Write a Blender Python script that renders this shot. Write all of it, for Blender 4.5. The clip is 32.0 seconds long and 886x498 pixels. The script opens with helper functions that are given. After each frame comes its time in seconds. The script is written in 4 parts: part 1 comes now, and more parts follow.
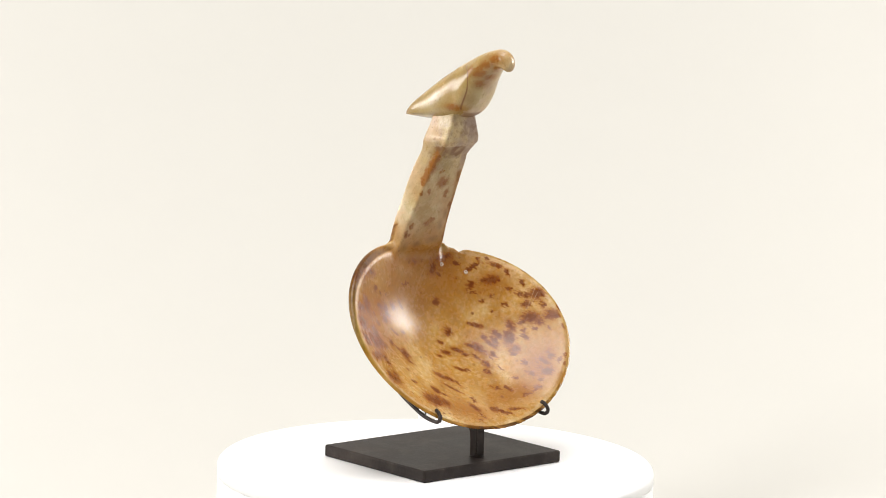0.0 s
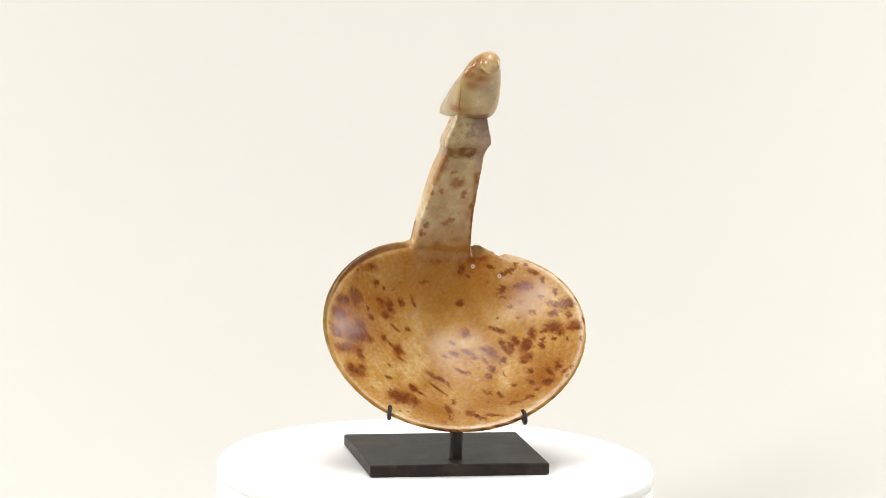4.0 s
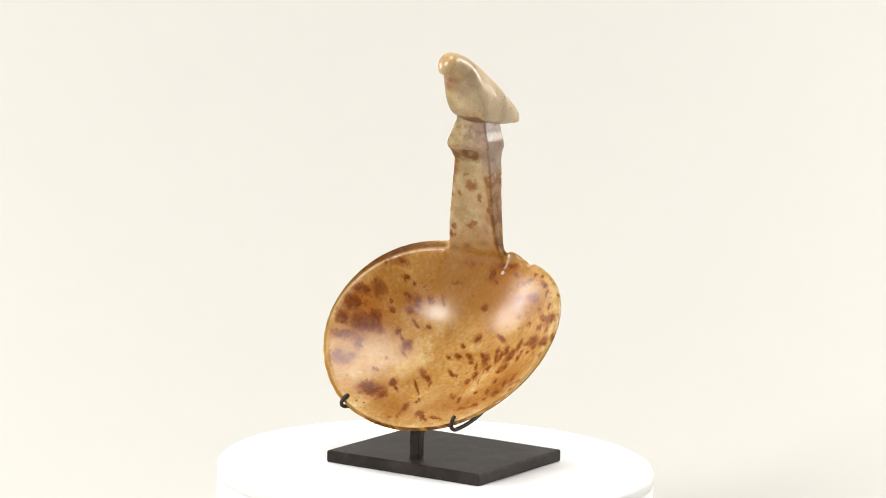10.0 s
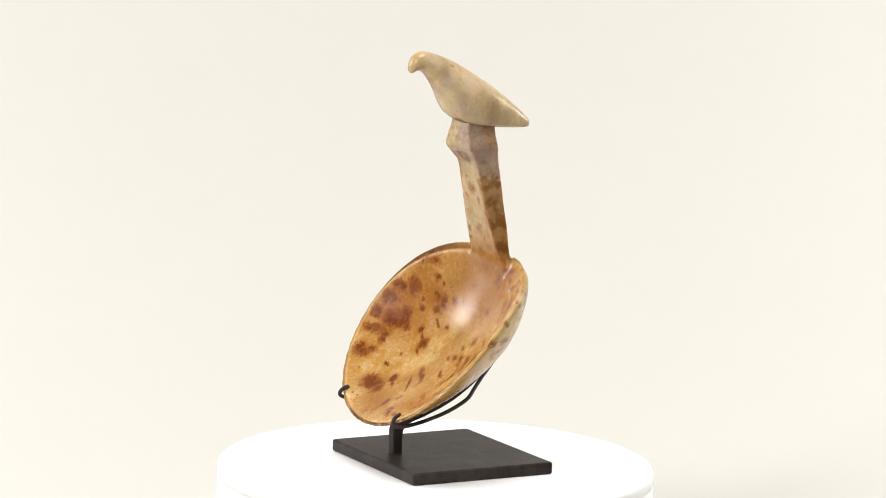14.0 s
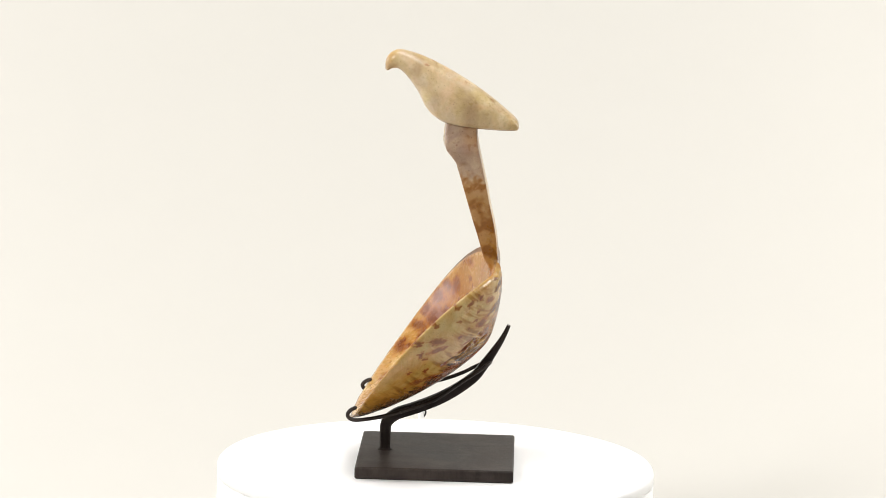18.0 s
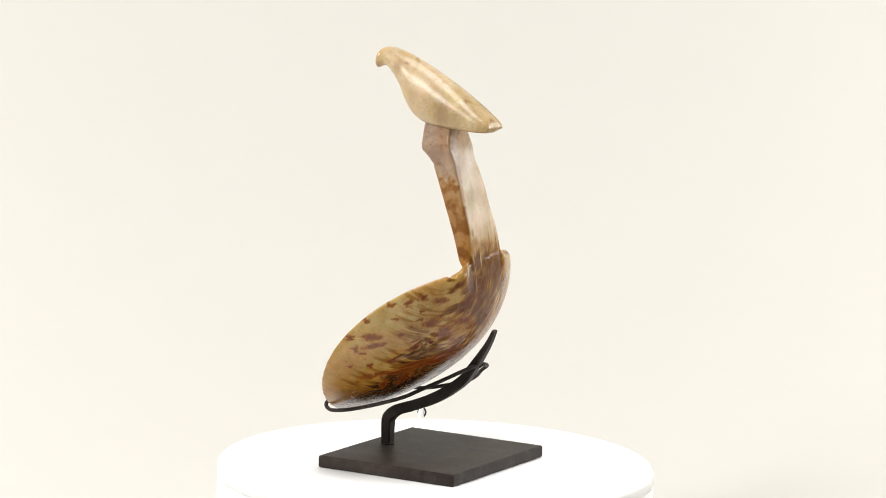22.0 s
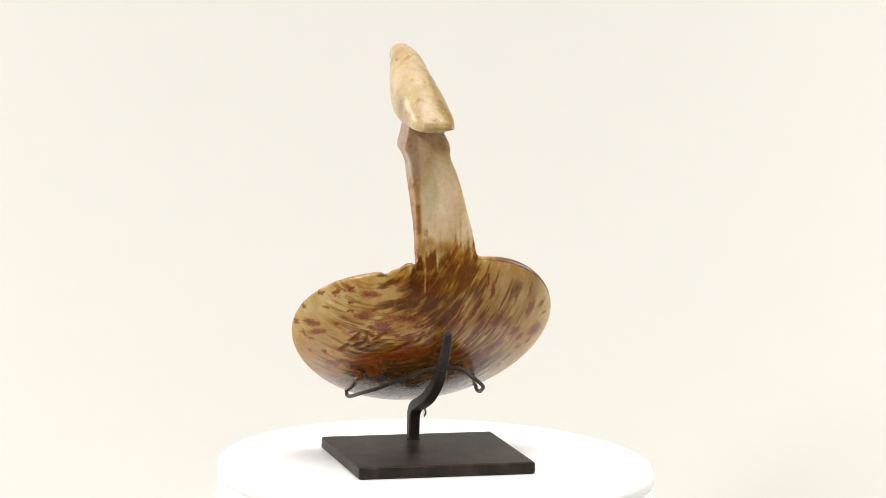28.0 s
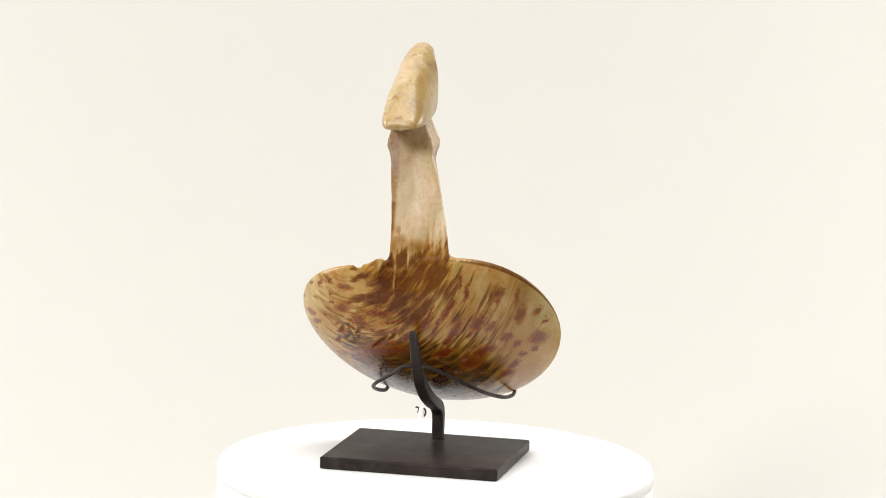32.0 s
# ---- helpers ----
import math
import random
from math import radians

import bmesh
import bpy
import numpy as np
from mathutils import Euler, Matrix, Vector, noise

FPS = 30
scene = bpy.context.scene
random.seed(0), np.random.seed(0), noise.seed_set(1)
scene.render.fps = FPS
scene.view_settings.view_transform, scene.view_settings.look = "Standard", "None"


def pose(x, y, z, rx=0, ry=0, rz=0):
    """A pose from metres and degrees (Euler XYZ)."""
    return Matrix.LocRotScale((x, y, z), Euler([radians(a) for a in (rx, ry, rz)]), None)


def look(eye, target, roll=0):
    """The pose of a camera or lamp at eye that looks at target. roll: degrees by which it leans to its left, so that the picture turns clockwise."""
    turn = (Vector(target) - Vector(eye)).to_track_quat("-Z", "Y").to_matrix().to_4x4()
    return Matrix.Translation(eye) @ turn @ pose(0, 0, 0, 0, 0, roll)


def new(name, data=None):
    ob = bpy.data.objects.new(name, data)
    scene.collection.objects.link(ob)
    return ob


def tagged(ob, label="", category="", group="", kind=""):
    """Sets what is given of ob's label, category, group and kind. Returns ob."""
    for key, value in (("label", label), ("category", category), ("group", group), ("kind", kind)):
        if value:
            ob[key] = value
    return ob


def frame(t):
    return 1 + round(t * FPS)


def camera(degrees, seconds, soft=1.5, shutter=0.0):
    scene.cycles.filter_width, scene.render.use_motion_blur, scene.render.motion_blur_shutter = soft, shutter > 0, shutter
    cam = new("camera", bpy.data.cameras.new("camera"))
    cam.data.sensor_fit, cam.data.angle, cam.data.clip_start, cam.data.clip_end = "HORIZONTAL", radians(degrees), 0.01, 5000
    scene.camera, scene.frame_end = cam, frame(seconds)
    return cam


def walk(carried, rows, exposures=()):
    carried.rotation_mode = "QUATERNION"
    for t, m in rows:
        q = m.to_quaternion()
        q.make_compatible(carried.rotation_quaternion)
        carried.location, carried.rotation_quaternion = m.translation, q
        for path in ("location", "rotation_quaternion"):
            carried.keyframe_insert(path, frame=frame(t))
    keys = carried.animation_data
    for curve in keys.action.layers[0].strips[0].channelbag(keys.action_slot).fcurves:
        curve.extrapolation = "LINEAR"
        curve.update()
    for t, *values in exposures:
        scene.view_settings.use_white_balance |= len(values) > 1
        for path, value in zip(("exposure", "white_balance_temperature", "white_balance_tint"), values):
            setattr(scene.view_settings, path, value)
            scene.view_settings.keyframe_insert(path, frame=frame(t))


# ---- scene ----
CAM = look((0.0, -1.952, 0.4117), (0.0 + 0.000571 * 1.9519, -1.952 + 1.952, 0.4117 - 1.952 * math.tan(radians(8.4446))), 1.470)
cam = camera(14.531, 32.0, soft=0.75)
walk(cam, [(0, CAM), (32, CAM)])

# ---- world and lights ----
world = bpy.data.worlds.new("studio")
scene.world = world
world.use_nodes = True
world.node_tree.nodes["Background"].inputs[0].default_value = (1.0, 0.97, 0.94, 1)
world.node_tree.nodes["Background"].inputs[1].default_value = 0.25


def area(name, eye, target, size_x, size_y, watts, colour=(1, 1, 1)):
    lamp = bpy.data.lights.new(name, "AREA")
    lamp.shape, lamp.size, lamp.size_y, lamp.energy, lamp.color = "RECTANGLE", size_x, size_y, watts, colour
    ob = new(name, lamp)
    ob.matrix_world = look(eye, target)
    return ob


area("softbox_right", (1.12, 0.46, 0.53), (0, 0, 0.12), 0.40, 0.46, 9.4, (1.0, 0.98, 0.96))
area("softbox_left", (-1.13, 0.36, 0.46), (0, 0, 0.12), 0.32, 0.42, 6.6, (1.0, 0.98, 0.96))
area("softbox_top", (0.12, -0.2, 1.6), (0, 0.02, 0), 0.85, 0.85, 21.5, (1.0, 0.985, 0.97))
area("window_front", (-1.21, -1.34, 1.32), (0, 0, 0.1), 0.44, 0.58, 30, (1.0, 0.985, 0.965))
scene.view_settings.exposure = -0.045


# ---- materials ----
def mat(name):
    m = bpy.data.materials.new(name)
    m.use_nodes = True
    nt = m.node_tree
    return m, nt, nt.nodes["Principled BSDF"]


def node(nt, kind, ins=None, **attrs):
    n = nt.nodes.new(kind)
    for k, v in attrs.items():
        setattr(n, k, v)
    for k, v in (ins or {}).items():
        if isinstance(v, bpy.types.NodeSocket):
            nt.links.new(v, n.inputs[k])
        else:
            n.inputs[k].default_value = v
    return n


def noise_node(nt, vec, scale, detail=4, rough=0.55, distortion=0.0):
    return node(nt, "ShaderNodeTexNoise", {"Vector": vec, "Scale": scale, "Detail": detail, "Roughness": rough, "Distortion": distortion})


def ramp(nt, fac, stops):
    n = node(nt, "ShaderNodeValToRGB", {0: fac})
    e = n.color_ramp.elements
    while len(e) < len(stops):
        e.new(0.5)
    for k, (p, col) in enumerate(stops):
        e[k].position = p
        e[k].color = (*col, 1) if len(col) == 3 else col
    return n.outputs[0]


def mix(nt, fac, a, b, blend="MIX"):
    n = node(nt, "ShaderNodeMix", {0: fac, 6: a, 7: b}, data_type="RGBA", blend_type=blend)
    return n.outputs[2]


def m_math(nt, op, a, b=0.0, clamp=False):
    return node(nt, "ShaderNodeMath", {0: a, 1: b}, operation=op, use_clamp=clamp).outputs[0]


def bump(nt, bsdf, height, strength, distance):
    b = node(nt, "ShaderNodeBump", {"Height": height, "Strength": strength, "Distance": distance})
    nt.links.new(b.outputs[0], bsdf.inputs["Normal"])


def plain(name, colour, rough, vary=0.06, scale=30, metal=0.0, bumped=0.0):
    m, nt, b = mat(name)
    co = node(nt, "ShaderNodeTexCoord").outputs["Object"]
    n1 = noise_node(nt, co, scale, 5).outputs[0]
    n2 = noise_node(nt, co, scale * 9, 4).outputs[0]
    k = m_math(nt, "ADD", m_math(nt, "MULTIPLY", n1, vary * 2), m_math(nt, "MULTIPLY", n2, vary))
    k = m_math(nt, "ADD", k, 1 - 1.5 * vary)
    col = mix(nt, 1.0, (*colour, 1), node(nt, "ShaderNodeCombineColor", {0: k, 1: k, 2: k}).outputs[0], "MULTIPLY")
    nt.links.new(col, b.inputs["Base Color"])
    nt.links.new(m_math(nt, "ADD", m_math(nt, "MULTIPLY", n2, 0.2), rough - 0.1), b.inputs["Roughness"])
    b.inputs["Metallic"].default_value = metal
    if bumped:
        bump(nt, b, n2, bumped, 0.0004)
    return m


PAPER = plain("backdrop_paper", (0.600, 0.584, 0.541), 0.9, 0.02, 2.5)
WHITE = plain("white_laminate", (0.93, 0.93, 0.93), 0.45, 0.015, 12)


def steel_material():
    m, nt, b = mat("black_patinated_steel")
    co = node(nt, "ShaderNodeTexCoord").outputs["Object"]
    broad = noise_node(nt, co, 28, 5, 0.6, 0.5).outputs[0]
    fine = noise_node(nt, co, 700, 5, 0.7).outputs[0]
    brush = noise_node(nt, node(nt, "ShaderNodeMapping", {0: co, 3: (60, 900, 60)}).outputs[0], 1.0, 4, 0.7).outputs[0]
    col = ramp(nt, broad, [(0.30, (0.017, 0.0122, 0.0104)), (0.52, (0.029, 0.0215, 0.0185)), (0.74, (0.048, 0.037, 0.032))])
    col = mix(nt, 0.5, col, ramp(nt, brush, [(0.35, (0.75, 0.75, 0.75)), (0.7, (1.2, 1.2, 1.2))]), "MULTIPLY")
    dust = noise_node(nt, co, 45, 6, 0.66, 0.5).outputs[0]
    col = mix(nt, ramp(nt, dust, [(0.48, (0, 0, 0)), (0.68, (0.45, 0.45, 0.45))]), col, (0.085, 0.067, 0.057, 1))
    nick = noise_node(nt, co, 330, 3, 0.6).outputs[0]
    col = mix(nt, ramp(nt, nick, [(0.72, (0, 0, 0)), (0.76, (0.8, 0.8, 0.8))]), col, (0.15, 0.14, 0.13, 1))
    soft = node(nt, "ShaderNodeBevel", {"Radius": 0.0012}, samples=4).outputs[0]
    edge = node(nt, "ShaderNodeVectorMath", {0: soft, 1: node(nt, "ShaderNodeNewGeometry").outputs["True Normal"]}, operation="DOT_PRODUCT").outputs["Value"]
    worn = m_math(nt, "MULTIPLY", ramp(nt, edge, [(0.80, (1, 1, 1)), (0.97, (0, 0, 0))]), ramp(nt, dust, [(0.45, (0, 0, 0)), (0.62, (0.8, 0.8, 0.8))]))
    col = mix(nt, worn, col, (0.17, 0.15, 0.13, 1))
    nt.links.new(col, b.inputs["Base Color"])
    b.inputs["Specular IOR Level"].default_value = 0.15
    nt.links.new(m_math(nt, "ADD", m_math(nt, "MULTIPLY", broad, 0.25), m_math(nt, "ADD", m_math(nt, "MULTIPLY", fine, 0.15), 0.26)), b.inputs["Roughness"])
    bump(nt, b, m_math(nt, "ADD", fine, brush), 0.10, 0.0004)
    return m


STEEL = steel_material()
WALL = plain("studio_wall_paint", (0.42, 0.41, 0.39), 0.9, 0.03, 3)


def horn_material():
    m, nt, b = mat("mottled_horn")
    co = node(nt, "ShaderNodeTexCoord").outputs["Object"]
    at = node(nt, "ShaderNodeVertexColor", layer_name="stain")
    sep = node(nt, "ShaderNodeSeparateColor", {0: at.outputs[0]})
    spot, pale, dark, amber = sep.outputs[0], sep.outputs[1], sep.outputs[2], at.outputs[1]
    tone_at = node(nt, "ShaderNodeVertexColor", layer_name="tone")
    tone, olive = node(nt, "ShaderNodeSeparateColor", {0: tone_at.outputs[0]}), tone_at.outputs[1]
    rose, red, crust = tone.outputs[0], tone.outputs[1], tone.outputs[2]
    cloud = noise_node(nt, node(nt, "ShaderNodeMapping", {0: co, 3: (1.25, 1.0, 0.7)}).outputs[0], 42, 6, 0.58, 0.35).outputs[0]
    tint = noise_node(nt, co, 95, 5, 0.6, 0.8)
    fine = noise_node(nt, co, 520, 6, 0.68, 0.4).outputs[0]
    turned = node(nt, "ShaderNodeMapping", {0: co, 2: (0, radians(-38), 0)}).outputs[0]
    grain_co = node(nt, "ShaderNodeMapping", {0: turned, 3: (900, 420, 120)}).outputs[0]
    grain = noise_node(nt, grain_co, 1.0, 5, 0.65, 0.6).outputs[0]
    calm = m_math(nt, "SUBTRACT", 1.0, m_math(nt, "MULTIPLY", pale, 0.8))
    grain = m_math(nt, "ADD", m_math(nt, "MULTIPLY", m_math(nt, "SUBTRACT", grain, 0.5), calm), 0.5)
    honey = ramp(nt, cloud, [(0.28, (0.335, 0.131, 0.012)), (0.48, (0.475, 0.238, 0.042)), (0.70, (0.62, 0.41, 0.15))])
    light = ramp(nt, cloud, [(0.28, (0.38, 0.265, 0.125)), (0.48, (0.57, 0.43, 0.25)), (0.69, (0.76, 0.645, 0.46))])
    base = mix(nt, pale, honey, light)
    hue = ramp(nt, tint.outputs[0], [(0.30, (0.94, 0.93, 0.82)), (0.5, (1, 1, 1)), (0.70, (1.03, 0.95, 0.90))])
    base = mix(nt, 0.8, base, hue, "MULTIPLY")
    drift = noise_node(nt, co, 60, 3, 0.55, 0.8).outputs[0]
    base = mix(nt, m_math(nt, "MULTIPLY", pale, 0.85), base, ramp(nt, drift, [(0.34, (0.92, 0.91, 0.77)), (0.5, (1, 1, 1)), (0.66, (1.0, 0.90, 0.86))]), "MULTIPLY")
    flush = m_math(nt, "MULTIPLY", rose, m_math(nt, "ADD", m_math(nt, "MULTIPLY", tint.outputs[0], 1.4), 0.1, True))
    base = mix(nt, flush, base, mix(nt, cloud, (0.21, 0.125, 0.088, 1), (0.44, 0.32, 0.245, 1)))
    base = mix(nt, m_math(nt, "MULTIPLY", amber, 0.85), base, (0.325, 0.122, 0.013, 1))
    g = ramp(nt, grain, [(0.30, (0.74, 0.66, 0.58)), (0.55, (1.0, 1.0, 1.0)), (0.75, (1.12, 1.10, 1.06))])
    base = mix(nt, 0.45, base, g, "MULTIPLY")
    base = mix(nt, 0.5, base, ramp(nt, fine, [(0.30, (0.78, 0.74, 0.66)), (0.5, (1, 1, 1)), (0.70, (1.14, 1.14, 1.16))]), "MULTIPLY")
    base = mix(nt, olive, base, (0.80, 0.87, 0.66, 1), "MULTIPLY")
    # broad brown cloud
    d = m_math(nt, "ADD", dark, m_math(nt, "MULTIPLY", m_math(nt, "SUBTRACT", grain, 0.5), 0.6))
    d = m_math(nt, "ADD", d, m_math(nt, "MULTIPLY", m_math(nt, "SUBTRACT", fine, 0.5), 0.5))
    d = m_math(nt, "MULTIPLY", d, m_math(nt, "MULTIPLY", dark, 5.0, True))
    dm = ramp(nt, d, [(0.24, (0, 0, 0)), (0.5, (0.55, 0.55, 0.55)), (0.82, (1, 1, 1))])
    brown = ramp(nt, tint.outputs[0], [(0.36, (0.014, 0.0042, 0.0010)), (0.64, (0.085, 0.0235, 0.0035))])
    brown = mix(nt, red, brown, mix(nt, tint.outputs[0], (0.030, 0.0068, 0.0014, 1), (0.15, 0.038, 0.006, 1)))
    base = mix(nt, m_math(nt, "MULTIPLY", dm, ramp(nt, cloud, [(0.35, (0.98, 0.98, 0.98)), (0.62, (0.80, 0.80, 0.80))])), base, mix(nt, m_math(nt, "MULTIPLY", pale, 0.8), brown, (0.20, 0.085, 0.028, 1)))
    # spots with ragged edges and uneven depth
    s = m_math(nt, "ADD", spot, m_math(nt, "MULTIPLY", m_math(nt, "SUBTRACT", fine, 0.5), 0.85))
    s = m_math(nt, "ADD", s, m_math(nt, "MULTIPLY", m_math(nt, "SUBTRACT", grain, 0.5), 0.55))
    s = m_math(nt, "MULTIPLY", s, m_math(nt, "MULTIPLY", spot, 3.5, True))
    sm = ramp(nt, s, [(0.34, (0, 0, 0)), (0.44, (0.34, 0.34, 0.34)), (0.51, (0.80, 0.80, 0.80)), (0.68, (1, 1, 1))])
    stain = mix(nt, m_math(nt, "SUBTRACT", m_math(nt, "MULTIPLY", s, 2.6), 0.85, True), (0.36, 0.098, 0.009, 1), (0.13, 0.023, 0.0025, 1))
    depth = ramp(nt, tint.outputs[0], [(0.36, (1, 1, 1)), (0.68, (0.82, 0.82, 0.82))])
    ink = mix(nt, pale, stain, (0.27, 0.098, 0.014, 1))
    base = mix(nt, m_math(nt, "MULTIPLY", sm, depth), base, ink)
    # small round flecks, dense in some places and absent in others
    cells = node(nt, "ShaderNodeTexVoronoi", {"Vector": co, "Scale": 210.0}, feature="F1")
    keep = m_math(nt, "GREATER_THAN", node(nt, "ShaderNodeSeparateColor", {0: cells.outputs["Color"]}).outputs[0], 0.72)
    size = m_math(nt, "MULTIPLY", node(nt, "ShaderNodeSeparateColor", {0: cells.outputs["Color"]}).outputs[1], 0.20)
    fleck = m_math(nt, "SUBTRACT", m_math(nt, "ADD", size, m_math(nt, "MULTIPLY", fine, 0.16)), cells.outputs["Distance"])
    fleck = m_math(nt, "MULTIPLY", m_math(nt, "MULTIPLY", ramp(nt, fleck, [(0.0, (0, 0, 0)), (0.09, (0.85, 0.85, 0.85))]), keep), ramp(nt, cloud, [(0.42, (0.25, 0.25, 0.25)), (0.60, (1, 1, 1))]))
    base = mix(nt, m_math(nt, "MULTIPLY", fleck, m_math(nt, "SUBTRACT", 1.0, m_math(nt, "MULTIPLY", pale, m_math(nt, "SUBTRACT", 0.75, m_math(nt, "MULTIPLY", rose, 0.6))))), base, (0.15, 0.036, 0.006, 1))
    # hairline scratches and fibres
    hair = noise_node(nt, node(nt, "ShaderNodeMapping", {0: turned, 3: (95, 60, 9)}).outputs[0], 1.0, 0, 0.4, 0.0).outputs[0]
    hair = ramp(nt, m_math(nt, "ABSOLUTE", m_math(nt, "SUBTRACT", hair, 0.5)), [(0.0, (0.30, 0.30, 0.30)), (0.004, (0, 0, 0))])
    hair = m_math(nt, "MULTIPLY", hair, ramp(nt, tint.outputs[0], [(0.48, (0, 0, 0)), (0.60, (1, 1, 1))]))
    hair = m_math(nt, "MULTIPLY", hair, m_math(nt, "SUBTRACT", 1.0, m_math(nt, "MULTIPLY", dark, 4.0, True)))
    hair = m_math(nt, "MULTIPLY", hair, m_math(nt, "SUBTRACT", 1.0, m_math(nt, "MULTIPLY", pale, 0.9)))
    base = mix(nt, hair, base, (0.80, 0.66, 0.42, 1))
    # pin-prick specks
    specks = noise_node(nt, co, 1500, 2, 0.5).outputs[0]
    base = mix(nt, ramp(nt, specks, [(0.66, (0, 0, 0)), (0.74, (0.7, 0.7, 0.7))]), base, (0.10, 0.04, 0.016, 1))
    nt.links.new(base, b.inputs["Base Color"])
    rough = m_math(nt, "ADD", m_math(nt, "MULTIPLY", fine, 0.14), m_math(nt, "MULTIPLY", tint.outputs[0], 0.18))
    rough = m_math(nt, "ADD", m_math(nt, "MULTIPLY", pale, 0.05), m_math(nt, "ADD", rough, m_math(nt, "MULTIPLY", dark, 0.06)))
    nt.links.new(m_math(nt, "ADD", rough, m_math(nt, "SUBTRACT", 0.10, m_math(nt, "MULTIPLY", olive, 0.09))), b.inputs["Roughness"])
    nt.links.new(m_math(nt, "SUBTRACT", 0.44, m_math(nt, "MULTIPLY", dark, 0.24)), b.inputs["Specular IOR Level"])
    b.inputs["Subsurface Weight"].default_value = 0.05
    b.inputs["Subsurface Radius"].default_value = (1.0, 0.55, 0.22)
    b.inputs["Subsurface Scale"].default_value = 0.003
    bump(nt, b, m_math(nt, "ADD", m_math(nt, "MULTIPLY", fine, 0.6), m_math(nt, "ADD", m_math(nt, "MULTIPLY", grain, 0.6), m_math(nt, "ADD", m_math(nt, "MULTIPLY", cloud, 3.0), m_math(nt, "MULTIPLY", crust, m_math(nt, "MULTIPLY", noise_node(nt, co, 480, 3, 0.6, 1.0).outputs[0], 5.0))))), 0.14, 0.0006)
    return m


HORN = horn_material()
PEG = plain("pale_filler", (0.62, 0.52, 0.44), 0.6, 0.1, 200)
PLASTIC = plain("white_plastic", (0.85, 0.85, 0.84), 0.4, 0.02, 40)
RUBBER = plain("black_rubber", (0.02, 0.02, 0.02), 0.6, 0.2, 60)


# ---- building helpers ----
def mesh_object(name, verts, faces, material, parent=None, label="", smooth=True):
    me = bpy.data.meshes.new(name)
    me.from_pydata(verts, [], faces)
    me.update()
    me.shade_smooth() if smooth else me.shade_flat()
    me.materials.append(material)
    ob = new(name, me)
    ob.parent = parent
    return tagged(ob, label)


def part(name, bm, material, parent=None, label="", smooth=True):
    me = bpy.data.meshes.new(name)
    bmesh.ops.recalc_face_normals(bm, faces=bm.faces)
    bm.to_mesh(me)
    bm.free()
    for f in me.polygons:
        f.use_smooth = smooth
    me.materials.append(material)
    ob = new(name, me)
    ob.parent = parent
    return tagged(ob, label)


def spline(points, steps=10):
    """Catmull-Rom through the points, each a tuple of any length."""
    p = np.array(points, float)
    p = np.vstack([2 * p[0] - p[1], p, 2 * p[-1] - p[-2]])
    out = []
    for i in range(1, len(p) - 2):
        a, b, c, d = p[i - 1:i + 3]
        for s in range(steps):
            t = s / steps
            out.append(0.5 * (2 * b + (c - a) * t + (2 * a - 5 * b + 4 * c - d) * t * t + (3 * b - a - 3 * c + d) * t ** 3))
    return np.array(out + [p[-2]])


def sweep(path, sections, side):
    """A bmesh swept along path; sections: per point a list of (across, up) offsets; side: the across direction."""
    bm = bmesh.new()
    rings = []
    side = Vector(side)
    for i, q in enumerate(path):
        tan = (Vector(path[min(i + 1, len(path) - 1)]) - Vector(path[max(i - 1, 0)])).normalized()
        across = (side - tan * side.dot(tan)).normalized()
        up = tan.cross(across)
        rings.append([bm.verts.new(Vector(q) + across * a + up * b) for a, b in sections[i]])
    n = len(rings[0])
    for r0, r1 in zip(rings, rings[1:]):
        for k in range(n):
            bm.faces.new((r0[k], r0[(k + 1) % n], r1[(k + 1) % n], r1[k]))
    bm.faces.new(rings[0][::-1])
    bm.faces.new(rings[-1])
    return bm


def wire(points, radius, side=(1, 0, 0), steps=10, n=12):
    path = spline(points, steps)
    ring = [(radius * math.cos(2 * math.pi * k / n), radius * math.sin(2 * math.pi * k / n)) for k in range(n)]
    scale = [1.0] * len(path)
    scale[-1], scale[-2] = 0.55, 0.9
    return sweep(path, [[(a * s, b * s) for a, b in ring] for s in scale], side)


def lathe(profile, n=160):
    bm = bmesh.new()
    rings = [[bm.verts.new((r * math.cos(2 * math.pi * k / n), r * math.sin(2 * math.pi * k / n), z)) for k in range(n)] for r, z in profile]
    for r0, r1 in zip(rings, rings[1:]):
        for k in range(n):
            bm.faces.new((r0[k], r0[(k + 1) % n], r1[(k + 1) % n], r1[k]))
    bm.faces.new(rings[0])
    bm.faces.new(rings[-1])
    return bm


def box(x0, x1, y0, y1, z0, z1, bevel=0.0, segments=2):
    bm = bmesh.new()
    bmesh.ops.create_cube(bm, size=1)
    for v in bm.verts:
        v.co = Vector(((x0 + x1) / 2 + v.co.x * (x1 - x0), (y0 + y1) / 2 + v.co.y * (y1 - y0), (z0 + z1) / 2 + v.co.z * (z1 - z0)))
    if bevel:
        bmesh.ops.bevel(bm, geom=list(bm.edges), offset=bevel, segments=segments, affect="EDGES", profile=0.5)
    return bm


